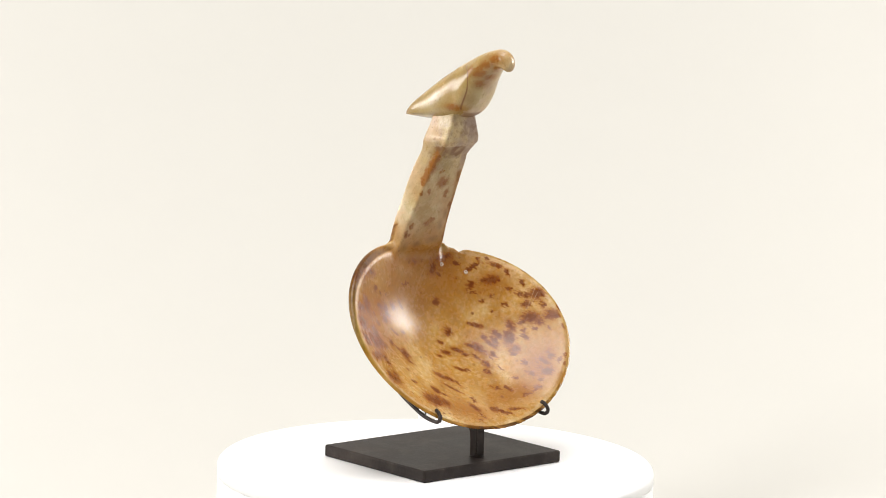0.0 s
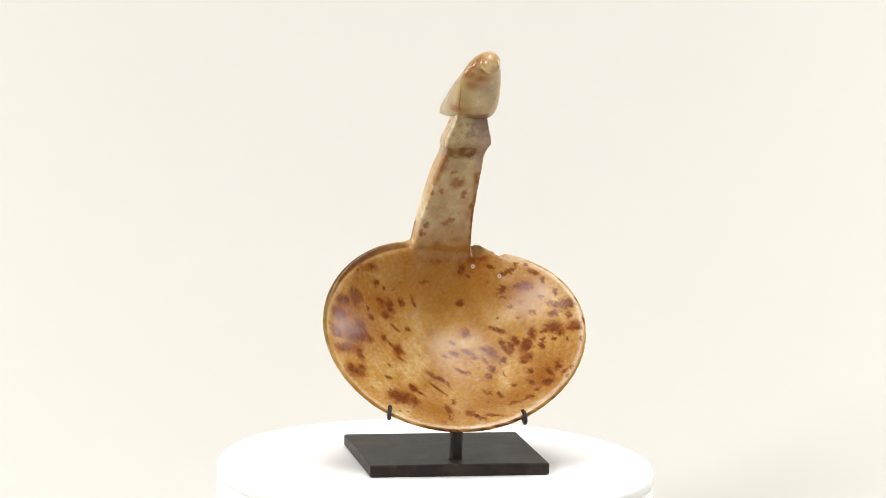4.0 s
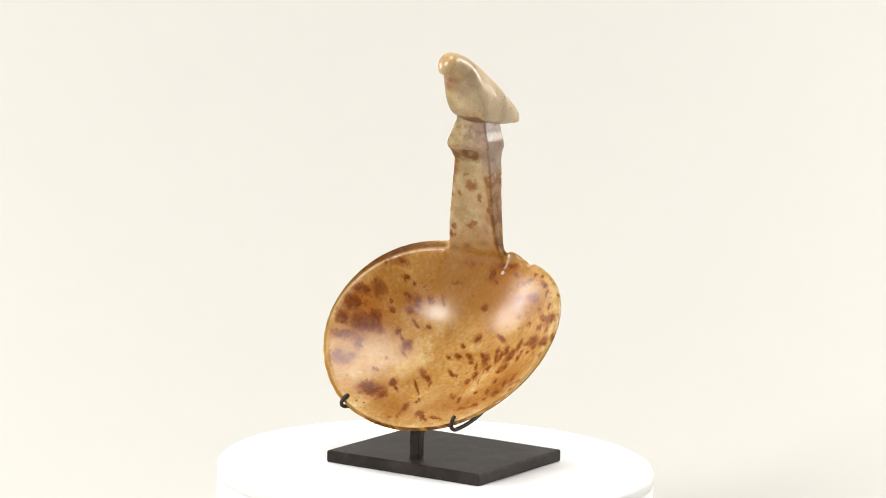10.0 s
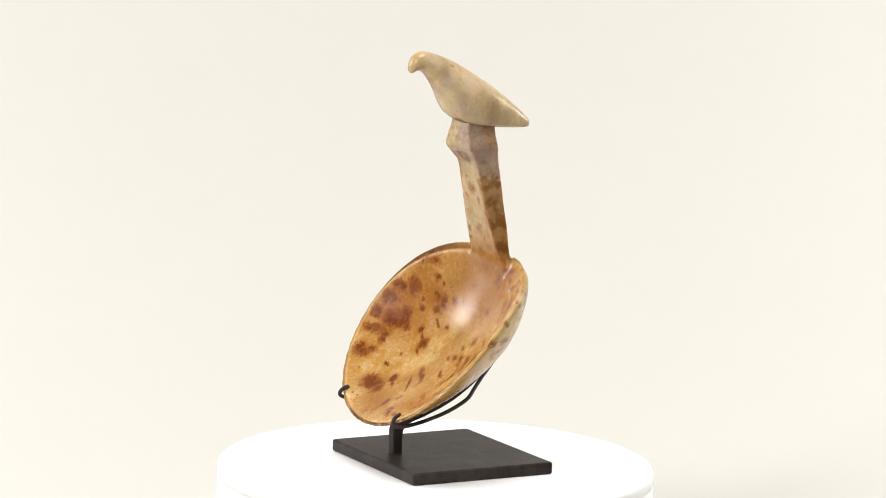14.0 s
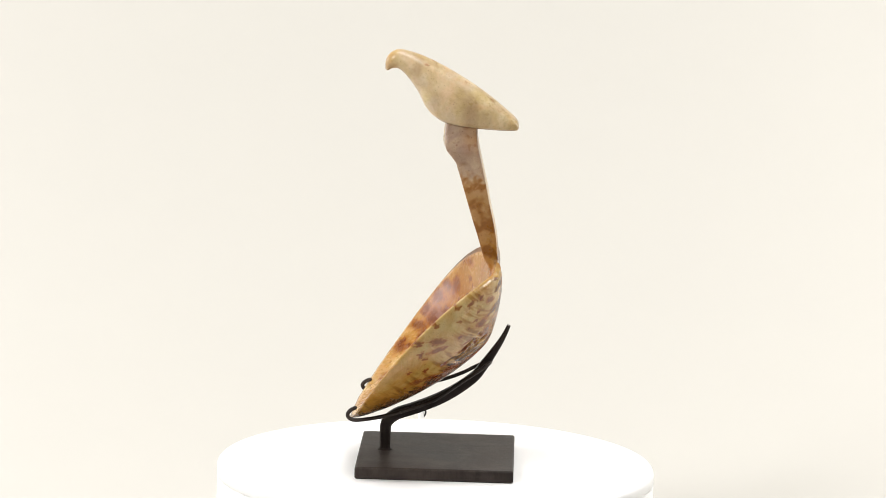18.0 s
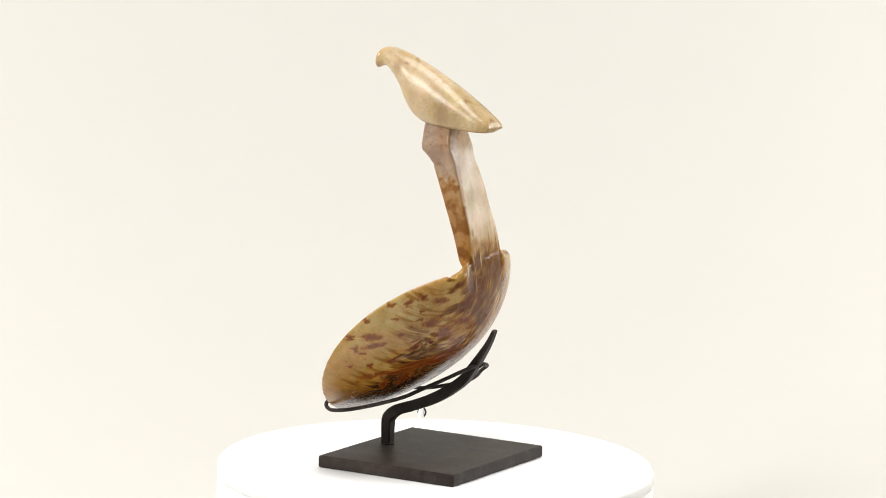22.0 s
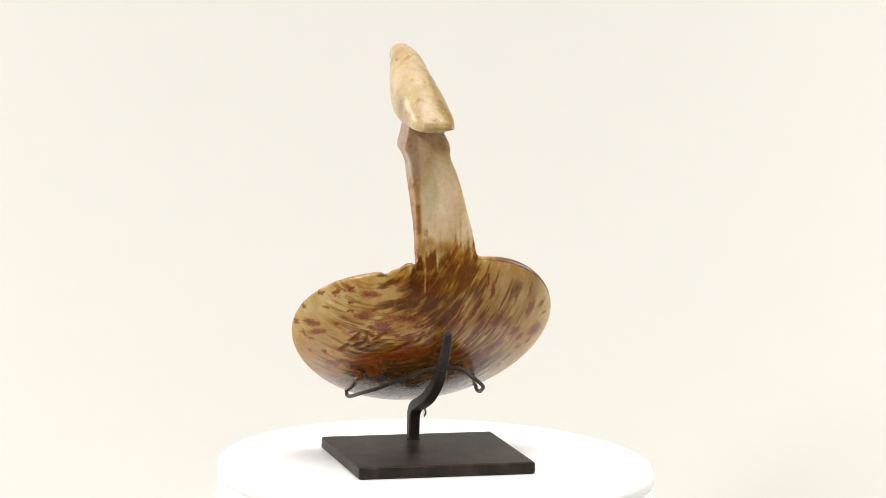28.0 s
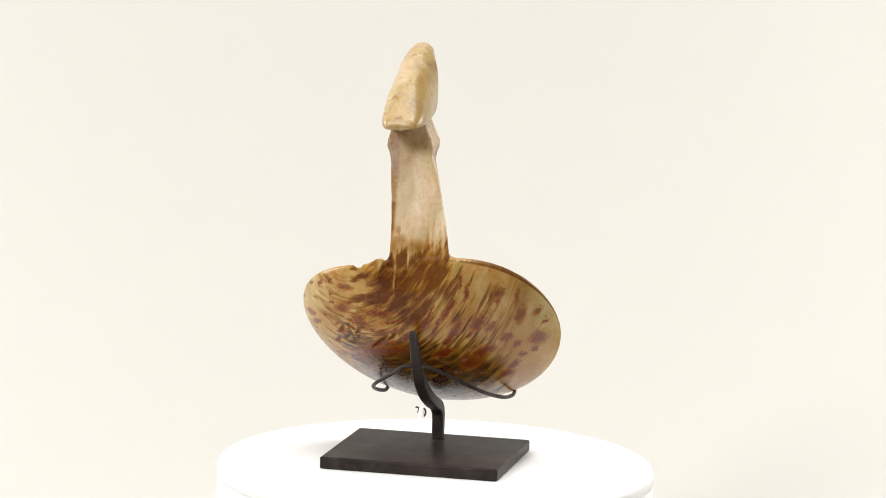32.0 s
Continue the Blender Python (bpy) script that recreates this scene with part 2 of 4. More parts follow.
# ---- studio ----
def build_studio():
    prof = [(-2.6, -0.075), (0.16, -0.075)]
    for k in range(1, 33):
        a = math.pi / 2 * k / 32
        prof.append((0.16 + 0.85 * math.sin(a), -0.075 + 0.85 * (1 - math.cos(a))))
    prof.append((1.01, 2.6))
    bm = bmesh.new()
    rows = []
    for y, z in prof:
        rows.append([bm.verts.new((x, y, z)) for x in (-2.2, 2.2)])
    for a, b in zip(rows, rows[1:]):
        bm.faces.new((a[0], a[1], b[1], b[0]))
    sheet = part("backdrop", bm, PAPER)
    sol = sheet.modifiers.new("thickness", "SOLIDIFY")
    sol.thickness, sol.offset = 0.004, -1
    tagged(sheet, "cream paper studio backdrop curving up behind the turntable", "backdrop", kind="structure")
    for name, b in (("wall_left", (-2.5, -2.4, -3, 2, -0.9, 2.8)), ("wall_right", (2.4, 2.5, -3, 2, -0.9, 2.8)),
                    ("wall_back", (-2.4, 2.4, 1.9, 2, -0.9, 2.8)), ("wall_front", (-2.4, 2.4, -3, -2.9, -0.9, 2.8)),
                    ("ceiling", (-2.5, 2.5, -3, 2, 2.8, 2.9)), ("floor", (-2.5, 2.5, -3, 2, -1.0, -0.9))):
        tagged(part(name, box(*b), WALL, smooth=False), "plain grey studio " + name.split("_")[0], name.split("_")[0], kind="structure")


build_studio()


# ---- turntable ----
def build_turntable():
    e = tagged(new("turntable"), "round white turntable under the display stand", "turntable")
    r, c = 0.125, 0.004
    prof = [(0.02, -0.0007)] + [(r - c + c * math.sin(a), -c - 0.0007 + c * math.cos(a)) for a in [math.pi / 2 * k / 8 for k in range(9)]]
    prof += [(r, -0.0088), (r - 0.0006, -0.0093), (0.02, -0.0093)]
    part("turntable_top", lathe(prof), WHITE, e)
    prof = [(0.02, -0.0097), (r - 0.0006, -0.0097), (r - 0.0001, -0.0102), (r, -0.07), (r - 0.002, -0.0745), (0.02, -0.0745)]
    part("turntable_drum", lathe(prof), WHITE, e)
    return e


TURNTABLE = build_turntable()


# ---- display stand ----
def build_stand():
    e = tagged(new("display_stand"), "black patinated steel display stand with wire cradle", "display stand")
    part("base_plate", box(-0.0459, 0.0569, -0.0438, 0.0448, -0.0006, 0.0063, 0.0012, 3), STEEL, e, smooth=False)
    x = 0.0057
    # bar: y, z, width, thickness
    rows = [(-29, 5.5, 6.4, 6.0), (-29, 12, 6.4, 6.0), (-29, 17.5, 6.4, 6.2), (-28.0, 22.6, 6.6, 6.4), (-22.5, 27.2, 7.0, 6.2), (-12, 31, 7.2, 6.2),
            (1, 36.5, 7.0, 6.2), (12, 43.0, 6.6, 6.0), (21, 50.0, 6.4, 5.6), (26.5, 57.2, 6.2, 5.0), (32.4, 66.0, 5.6, 3.8), (36.6, 73, 5.0, 2.8), (39.8, 80, 4.4, 2.0)]
    pts = spline([(x * 1000, y, z, w, t) for y, z, w, t in rows], 6)
    secs = []
    for *_, w, t in pts:
        w, t, c = w / 2000, t / 2000, 0.0007
        secs.append([(w - c, -t), (w, -t + c), (w, t - c), (w - c, t), (-w + c, t), (-w, t - c), (-w, -t + c), (-w + c, -t)])
    part("bar", sweep(pts[:, :3] / 1000, secs, (1, 0, 0)), STEEL, e, smooth=False)
    right = [(5.6, 29, 57.5), (10, 29.5, 58.9), (15.5, 26.2, 57.0), (23.8, 15.2, 50.6), (30.4, 7.4, 46.2), (36.4, 0, 42), (40.6, -11, 38), (42.3, -22, 34.6),
             (42.2, -34, 31.4), (41.5, -44.2, 29.8), (41.2, -48.0, 30.8), (41, -49.0, 33.0), (40.7, -47.2, 35.4), (40, -44, 36.9)]
    left = [(5.6, 29, 57.5), (1, 30.2, 59.0), (-6.5, 28.4, 56.9), (-13, 20.9, 52.3), (-20, 14, 47.4), (-26, 4, 42.4), (-30, -13, 37.0), (-33.3, -28, 33.4),
            (-35, -39, 32.4), (-35.7, -43.4, 33.4), (-35.7, -44.5, 35.5), (-35.3, -42.4, 37.9), (-34.6, -39.2, 39.2)]
    for pts in (right, left):
        part("cradle_wire", wire(np.array(pts) / 1000, 0.0011), STEEL, e, "thin bent black wire hook")
    part("weld", lathe([(0.0008, 0.0078), (0.0036, 0.0072), (0.0046, 0.0062), (0.0050, 0.0059)], 24), STEEL, e).location = (x, -0.029, 0)
    return e


STAND = build_stand()


# ---- ladle ----
# bowl frame: origin, across, up the slope, and out of the back
MB = np.array([10.82, -8.90, 77.25])
VB, NB = np.array([0, 0.6617, 0.7498]), np.array([0, 0.7498, -0.6617])
RIM_R = (67.37, -2.98, -2.58, 6.3, 0.82, -0.31, 0.37, 0.38, -0.04, -0.14, 0.08, 0.05, -0.1)
RIM_N = (0.0, -0.01, -0.3, -4.13, 2.03, -1.18, -1.0, 0.11, -0.04)


def series(th, k):
    out = np.full_like(th, k[0])
    for i in range(1, (len(k) + 1) // 2):
        out += k[2 * i - 1] * np.cos(i * th) + k[2 * i] * np.sin(i * th)
    return out


# depth, falls across and along, fullness across and along, shift of the deepest place, lean
OUTER = (31.0, 1.54, 1.48, 0.75, 0.81, 3.9, 20.4, -0.27)
INNER = (21.8, 1.85, 1.85, 1.14, 1.14, -5.0, 13.5, -0.38)


def shell(x, v, inset, form, swell=0.0, dip=0.0):
    """Height of the bowl's shell over the rim plane at (x, v), the share of the radius, and the rim's own height there."""
    depth, fall_x, fall_v, full_x, full_v, shift_x, shift_v, lean = form
    sx, sv = np.zeros_like(x), np.zeros_like(v)
    for _ in range(25):
        th = np.arctan2(v - sv, x - sx)
        rim = series(th, RIM_R) - inset + swell * np.exp(-((np.mod(th - 2.2 + math.pi, 2 * math.pi) - math.pi) / 0.85) ** 2) - dip * np.exp(-((th - 1.55) / 0.42) ** 2)
        rho = np.hypot(x - sx, v - sv) / rim
        c2 = np.cos(th) ** 2
        g = np.clip(1 - rho ** (fall_x * c2 + fall_v * (1 - c2)), 0, 1) ** (full_x * c2 + full_v * (1 - c2))
        sx, sv = 0.5 * sx + 0.5 * shift_x * g, 0.5 * sv + 0.5 * shift_v * g
    edge = series(th, RIM_N)
    h = depth * g * (1 + lean * np.sin(th) * np.minimum(rho, 1)) + edge * np.minimum(rho, 1) ** 3
    h = np.where(rho > 1, edge - 2.5 * (rho - 1) * rim, h)
    return h, rho, edge, th, rim


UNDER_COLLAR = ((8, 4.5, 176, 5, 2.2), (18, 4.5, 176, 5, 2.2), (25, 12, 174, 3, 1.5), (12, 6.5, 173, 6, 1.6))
PEGS = ((39.4, 23.1, 102.4), (24.6, 27.6, 107.5))
AMBER = ((48, -26, 16, 9, 40), (22, -42, 24, 7, 10), (-20, -48, 18, 6, 165), (-58, 8, 17, 15, 20), (-44, 24, 12, 8, 10), (40, 30, 12, 8, 0))

NECK_Z = (80, 100, 110, 116, 120, 130, 140, 153, 167, 174, 178, 181.5, 185, 190, 197, 202)
NECK_L = (-10, -11, -11, -11, -10.5, -8.8, -6.9, -3.3, 0.4, 2.4, 2.6, 1.6, 2.2, 4.6, 7.2, 7.2)
NECK_R = (24, 23.5, 23, 22.8, 22.6, 22.4, 22.4, 23.4, 24.9, 25.3, 26.4, 28.2, 28.0, 26.6, 25.4, 25.4)
NECK_F = (36, 33, 30.2, 27.4, 24.7, 21.6, 18.4, 14.4, 9.9, 7.5, 4.2, 1.4, 0.6, 0.8, 1.3, 1.3)
NECK_B = (30, 31.0, 31.8, 33.4, 33.7, 32.9, 30.6, 27.1, 23.8, 22.2, 21.2, 20.4, 19.8, 19.2, 18.8, 18.8)


def ease(a, b, t):
    t = np.clip((t - a) / (b - a), 0, 1)
    return t * t * (3 - 2 * t)


def smooth_max(a, b, k):
    h = np.clip(0.5 + 0.5 * (a - b) / k, 0, 1)
    return b + (a - b) * h + k * h * (1 - h)


def smooth_min(a, b, k):
    return -smooth_max(-a, -b, k)


def surface_nets(F):
    """Vertices (in cell units) and quads of the surface F = 0."""
    s = F < 0
    nx, ny, nz = F.shape
    corner = [(i, j, k) for i in (0, 1) for j in (0, 1) for k in (0, 1)]
    cut = [s[i:nx - 1 + i, j:ny - 1 + j, k:nz - 1 + k] for i, j, k in corner]
    some, every = cut[0].copy(), cut[0].copy()
    for c in cut[1:]:
        some |= c
        every &= c
    cells = np.argwhere(some & ~every)
    index = np.full((nx - 1, ny - 1, nz - 1), -1, np.int32)
    index[tuple(cells.T)] = np.arange(len(cells))
    vals = {c: F[cells[:, 0] + c[0], cells[:, 1] + c[1], cells[:, 2] + c[2]] for c in corner}
    acc, cnt = np.zeros((len(cells), 3)), np.zeros(len(cells))
    for a in corner:
        for ax in range(3):
            if a[ax]:
                continue
            b = tuple(1 if q == ax else a[q] for q in range(3))
            fa, fb = vals[a], vals[b]
            m = (fa < 0) != (fb < 0)
            t = np.where(m, fa / np.where(m, fa - fb, 1), 0)
            for q in range(3):
                acc[:, q] += np.where(m, a[q] + (t if q == ax else 0), 0)
            cnt += m
    verts = cells + acc / cnt[:, None]
    grad = np.zeros((len(cells), 3))
    for a in corner:
        for ax in range(3):
            grad[:, ax] += vals[a] * (1 if a[ax] else -1)
    quads = []
    for ax in range(3):
        lo = [slice(1, n - 1) for n in (nx, ny, nz)]
        hi = list(lo)
        lo[ax], hi[ax] = slice(0, F.shape[ax] - 1), slice(1, F.shape[ax])
        a, b = s[tuple(lo)], s[tuple(hi)]
        p = np.argwhere(a != b)
        u, w = [q for q in range(3) if q != ax]
        p = p + np.array([0 if q == ax else 1 for q in range(3)])
        ring = []
        for du, dw in ((-1, -1), (0, -1), (0, 0), (-1, 0)):
            o = p.copy()
            o[:, u] += du
            o[:, w] += dw
            ring.append(index[tuple(o.T)])
        ring = np.stack(ring, 1)
        quads.append(ring)
    quads = np.concatenate(quads)
    return verts, quads, grad


def horn_field(step):
    """The carved body as a field over a grid in the bowl's frame: negative inside."""
    gx = np.arange(-84, 76, step)
    gv = np.arange(-70, 116, step)
    gn = np.arange(-80, 38, step)
    x2, v2 = np.meshgrid(gx, gv, indexing="ij")
    ho, rho, edge, th, rim = shell(x2, v2, -1.6, OUTER, 3.6, 2.6)
    hi, rho_i, edge_i, _, rim_i = shell(x2, v2, 1.7, INNER)
    hi = np.where(rho_i > 1, edge_i - 0.2 * (rho_i - 1) * rim_i, hi)
    upper_left = np.exp(-((np.mod(th - 2.35 + math.pi, 2 * math.pi) - math.pi) / 0.75) ** 2)
    face = edge + (0.1 + 1.0 * upper_left) * (rho - 1) * rim + 2.0 * upper_left

    def steep(h):
        a, b = np.gradient(h, step)
        return np.sqrt(1 + np.minimum(a * a + b * b, 9.0))

    n3 = gn[None, None, :]
    F = smooth_max((n3 - ho[:, :, None]) / steep(ho)[:, :, None], (hi[:, :, None] - n3) / steep(hi)[:, :, None], 1.1)
    F = smooth_max(F, face[:, :, None] - n3, 1.2)
    x3 = (gx + MB[0])[:, None, None]
    y = MB[1] + gv[:, None] * VB[1] + gn[None, :] * NB[1]
    z = MB[2] + gv[:, None] * VB[2] + gn[None, :] * NB[2]
    lo, hi_, fr, bk = (np.interp(z, NECK_Z, k) for k in (NECK_L, NECK_R, NECK_F, NECK_B))
    lo = lo - 2.8 * np.clip((y - fr) / (bk - fr), 0, 1) * ease(184, 166, z)
    cx, a, cy, b = (lo + hi_) / 2, (hi_ - lo) / 2, (fr + bk) / 2, (bk - fr) / 2
    rad = np.where(y > cy, 1.1, 1.0)
    qx = np.abs(x3 - cx[None]) - (a - rad)[None]
    skew = (0.075 * ease(170, 178, z) * np.clip((cy - y) / b, 0, 1))[None] * (x3 - 15)
    qy = np.abs((y - cy)[None] - skew) - (b - rad)[None]
    N_ = np.hypot(np.maximum(qx, 0), np.maximum(qy, 0)) + np.minimum(np.maximum(qx, qy), 0) - rad[None]
    N_ = smooth_max(N_, (101 - z)[None], 6.0)
    N_ = np.maximum(N_, (z - 203)[None])
    F = smooth_min(F, N_, (3.0 + 2.0 * np.clip((134 - z) / 14, 0, 1) + 2.5 * ease(-1, 3, y - cy) * np.exp(-((z - 119) / 9) ** 2))[None])
    F = F + 0.12 * np.sin(x3 * 0.31 + 1.0) * (np.sin(z * 0.19 + y * 0.1) * np.clip((z - 122) / 12, 0, 1))[None]
    # torn wedge of wall that climbs from the rim to the handle, with a notch at its foot
    top = np.interp(x3, (20, 22, 29, 36, 40, 44), (123.0, 122.5, 119.0, 114.2, 112.0, 106.0))
    mid = np.interp(x3, (20, 30, 40), (34.2, 33.2, 30.6))
    crag = np.sin(0.52 * x3 + (0.8 * z)[None]) + np.sin(0.95 * x3 - (0.9 * y - 0.5 * z)[None] + 2) + 0.8 * np.sin(0.33 * x3 + (1.4 * z + 0.5 * y)[None] + 1)
    wedge = smooth_max(np.abs(y[None] - mid) - 1.7, (z[None] - top) * 0.85, 0.8)
    wedge = smooth_max(smooth_max(wedge, 18 - x3, 0.5), np.maximum((106 - z)[None], x3 - 41.5), 2.0) + 0.13 * crag
    F = smooth_min(F, wedge, 2.4)
    chip = 3.2 - np.sqrt((x3 - 40.5) ** 2 + (0.2 * (y - 31) ** 2 + (z - 116.2) ** 2)[None])
    F = smooth_max(F, chip, 0.6)
    # the back is planed smooth where the bowl runs up into the handle
    curve = np.polyfit((100, 108, 114, 122, 130, 140, 153, 167), (38.0, 34.9, 33.6, 32.7, 32.0, 30.4, 27.2, 24.0), 4)
    limit = (np.polyval(curve, np.clip(z, 96, 170)) + 0.012 * np.maximum(z - 144, 0) ** 2 + 3 * np.maximum(98 - z, 0))[None] + 0.03 * np.maximum(np.abs(x3 - 6) - 15, 0) ** 2
    F = smooth_max(F, 0.9 * (y[None] - limit), 3.0)
    return F.astype(np.float32), gx, gv, gn


def blob(x, y, spots):
    """The strongest of the spots (x, y, half length, half width, turn) at each place, 1 at the middle and 0.5 at the edge."""
    out = np.zeros_like(x)
    for sx, sy, a, b, turn in spots:
        c, s = math.cos(radians(turn)), math.sin(radians(turn))
        u, w = ((x - sx) * c + (y - sy) * s) / a, (-(x - sx) * s + (y - sy) * c) / b
        out = np.maximum(out, 1 - 0.5 * np.sqrt(u * u + w * w))
    return np.clip(out, 0, 1)


def paint(ob, rgb, tone):
    for name, values in (("stain", rgb), ("tone", tone)):
        at = ob.data.color_attributes.new(name, "FLOAT_COLOR", "POINT")
        at.data.foreach_set("color", values.astype(np.float32).ravel())


# horn markings, each (across, up the slope, half length, half width, turn) on the bowl, or (x, y, z, radius, half height) on the handle
INSIDE_LEFT_1 = ((-45.1, 33.8, 2.2, 1.6, 16), (-36.5, 23.7, 3.9, 2.5, 95), (-39.7, 18.4, 2.5, 2.2, 16), (-42.3, 25.2, 2.4, 1.6, 176), (-29.5, 27.1, 2.7, 1.6, 95), (-22.2, 28.4, 2.6, 1.3, 117), (-54.7, 39.9, 1.3, 1.3, 97), (-47.7, 41.2, 2.8, 1.1, 16), (-58.1, 23.3, 5.0, 3.8, 95), (-66.2, 19.3, 5.0, 3.0, 21), (-68.8, 10.2, 5.6, 5.1, 22), (-61.0, 1.2, 7.5, 6.3, 22), (-71.1, -0.1, 4.8, 4.0, 98), (-56.0, 5.0, 7.6, 4.4, 98), (-58.2, -11.1, 4.8, 2.6, 107), (-66.1, -9.6, 6.8, 3.3, 23), (-34.5, 11.9, 3.4, 0.9, 143), (-26.2, 11.3, 1.9, 1.4, 158), (-41.6, 3.7, 2.9, 1.6, 98))
INSIDE_LEFT_2 = ((-50.7, 19.5, 1.3, 1.2, 19), (-49.0, 15.2, 1.9, 1.6, 97), (-19.8, 53.3, 4.1, 1.6, 178), (-15.2, 38.5, 3.3, 0.6, 16), (-40.3, 32.4, 1.1, 1.0, 94), (-34.7, 32.9, 1.0, 0.8, 13), (-50.8, 0.7, 2.5, 2.2, 20), (-56.7, 37.3, 1.5, 0.9, 96), (-33.5, -3.7, 4.3, 3.1, 99), (-37.6, -0.1, 2.7, 1.1, 136), (-64.9, -24.1, 4.0, 2.5, 100), (-60.9, -25.9, 3.6, 2.5, 100), (-58.0, -21.8, 2.8, 2.4, 21), (-37.2, -39.7, 7.7, 5.4, 1), (-29.2, -41.4, 3.7, 3.1, 101), (-28.7, -30.9, 3.1, 2.2, 101), (-25.7, -33.5, 4.6, 1.0, 136), (-14.7, -20.0, 5.2, 1.6, 142), (-10.7, -22.6, 3.2, 1.5, 135))
INSIDE_LEFT_3 = ((-15.0, -29.1, 4.9, 0.7, 130), (-12.2, -32.0, 4.2, 0.7, 130), (-7.0, -26.8, 2.7, 0.8, 101), (-10.7, -47.6, 3.9, 1.9, 101), (-11.1, -53.5, 2.8, 0.9, 88), (0.9, -50.9, 2.6, 2.5, 3), (-6.9, -40.8, 3.0, 1.1, 61), (-14.8, -57.4, 1.3, 1.2, 8), (-42.5, -24.9, 1.6, 1.3, 157), (-6.2, -5.0, 1.8, 1.0, 155), (-33.3, -8.9, 3.4, 0.9, 140), (-40.5, -15.2, 1.2, 0.9, 100), (-40.1, -37.3, 4.0, 3.7, 101))
INSIDE_RIGHT_1 = ((6.4, 44.3, 2.3, 1.7, 2), (10.2, 42.1, 1.0, 0.9, 0), (16.0, 50.9, 7.2, 2.3, 5), (29.7, 32.6, 2.8, 1.9, 173), (42.4, 31.7, 4.6, 3.0, 170), (38.9, 32.9, 3.5, 1.3, 171), (29.8, 27.9, 4.2, 0.5, 172), (27.2, 30.4, 2.8, 0.5, 173), (58.0, 23.9, 2.2, 1.4, 97), (51.8, 32.9, 2.5, 1.1, 97), (63.2, 14.8, 4.0, 3.4, 166), (58.0, 15.9, 2.2, 1.8, 165), (54.2, 18.7, 1.8, 1.5, 97), (55.7, 11.6, 2.6, 1.9, 165), (44.9, 15.7, 1.8, 1.4, 167), (63.5, 7.2, 2.3, 1.5, 97), (33.9, 21.7, 2.1, 0.9, 170), (39.3, 23.0, 1.1, 1.0, 169), (50.2, 23.4, 1.4, 1.1, 167))
INSIDE_RIGHT_2 = ((36.9, 14.3, 1.1, 0.7, 169), (43.3, 44.8, 1.5, 1.0, 97), (38.1, 45.7, 1.4, 1.1, 175), (32.8, 41.8, 5.8, 1.4, 14), (46.7, 39.3, 4.2, 1.3, 149), (25.6, 9.1, 3.5, 1.3, 149), (22.6, 11.0, 2.3, 1.0, 154), (7.6, 9.6, 2.7, 2.6, 178), (54.8, 2.7, 4.5, 3.5, 164), (58.2, -2.0, 2.2, 2.0, 163), (65.6, -0.5, 4.0, 3.2, 165), (49.5, 2.0, 1.8, 1.6, 165), (-0.8, 49.9, 1.6, 0.7, 3), (-6.7, 49.7, 1.3, 0.9, 4), (-4.4, 33.8, 0.7, 0.6, 3), (24.6, 45.7, 1.7, 0.7, 177), (21.3, 38.1, 0.7, 0.6, 176), (1.6, -16.4, 3.9, 1.1, 142), (4.5, -17.7, 2.4, 1.3, 168))
INSIDE_RIGHT_3 = ((-0.5, -3.4, 3.1, 1.6, 164), (7.1, -3.0, 3.9, 1.4, 145), (-0.6, 3.7, 2.2, 1.1, 150), (10.7, -7.2, 2.2, 1.2, 155), (16.0, -10.5, 2.7, 1.0, 114), (20.6, -5.6, 4.8, 2.5, 118), (16.7, -2.4, 2.9, 1.3, 137), (26.3, -11.6, 2.2, 1.7, 99), (24.5, -13.5, 2.5, 0.7, 91), (19.4, -17.1, 3.1, 1.7, 100), (16.6, -22.1, 1.9, 1.9, 24), (29.0, -31.6, 1.4, 1.4, 130), (28.6, -5.1, 4.9, 1.3, 114), (31.4, -3.2, 3.3, 1.8, 98), (26.8, 0.3, 3.2, 1.4, 98), (34.4, -0.2, 3.9, 1.9, 114), (39.5, -4.8, 5.6, 3.1, 62), (38.6, -12.7, 3.2, 3.0, 168), (36.7, -15.6, 2.2, 1.3, 168))
INSIDE_RIGHT_4 = ((43.3, 1.7, 4.1, 1.9, 89), (47.4, -7.9, 2.5, 1.1, 98), (48.8, -3.2, 2.1, 1.1, 79), (61.1, -7.5, 1.7, 1.1, 98), (53.8, -4.6, 1.2, 1.1, 98), (46.5, -33.8, 4.0, 3.3, 166), (38.5, -32.0, 3.0, 1.9, 125), (48.7, -27.0, 4.4, 1.6, 113), (53.6, -25.3, 2.8, 1.8, 71), (39.0, -23.3, 2.2, 1.8, 72), (37.0, -42.5, 1.9, 1.1, 100), (14.3, -35.1, 2.2, 1.5, 27), (11.2, -32.6, 0.9, 0.7, 101), (4.1, -52.2, 3.8, 1.0, 95), (6.2, -54.6, 3.7, 1.1, 155), (13.6, -53.6, 5.4, 1.0, 172), (25.3, -22.2, 2.3, 0.7, 100), (26.8, -45.1, 3.8, 1.0, 15), (33.2, -43.7, 3.1, 1.0, 21))
INSIDE_RIGHT_5 = ((20.3, -37.4, 2.9, 1.4, 101), (40.6, -38.3, 2.6, 1.0, 2), (58.1, -33.3, 1.6, 1.1, 57), (60.7, -27.9, 1.6, 1.2, 57), (68.2, -9.9, 1.9, 1.0, 97))
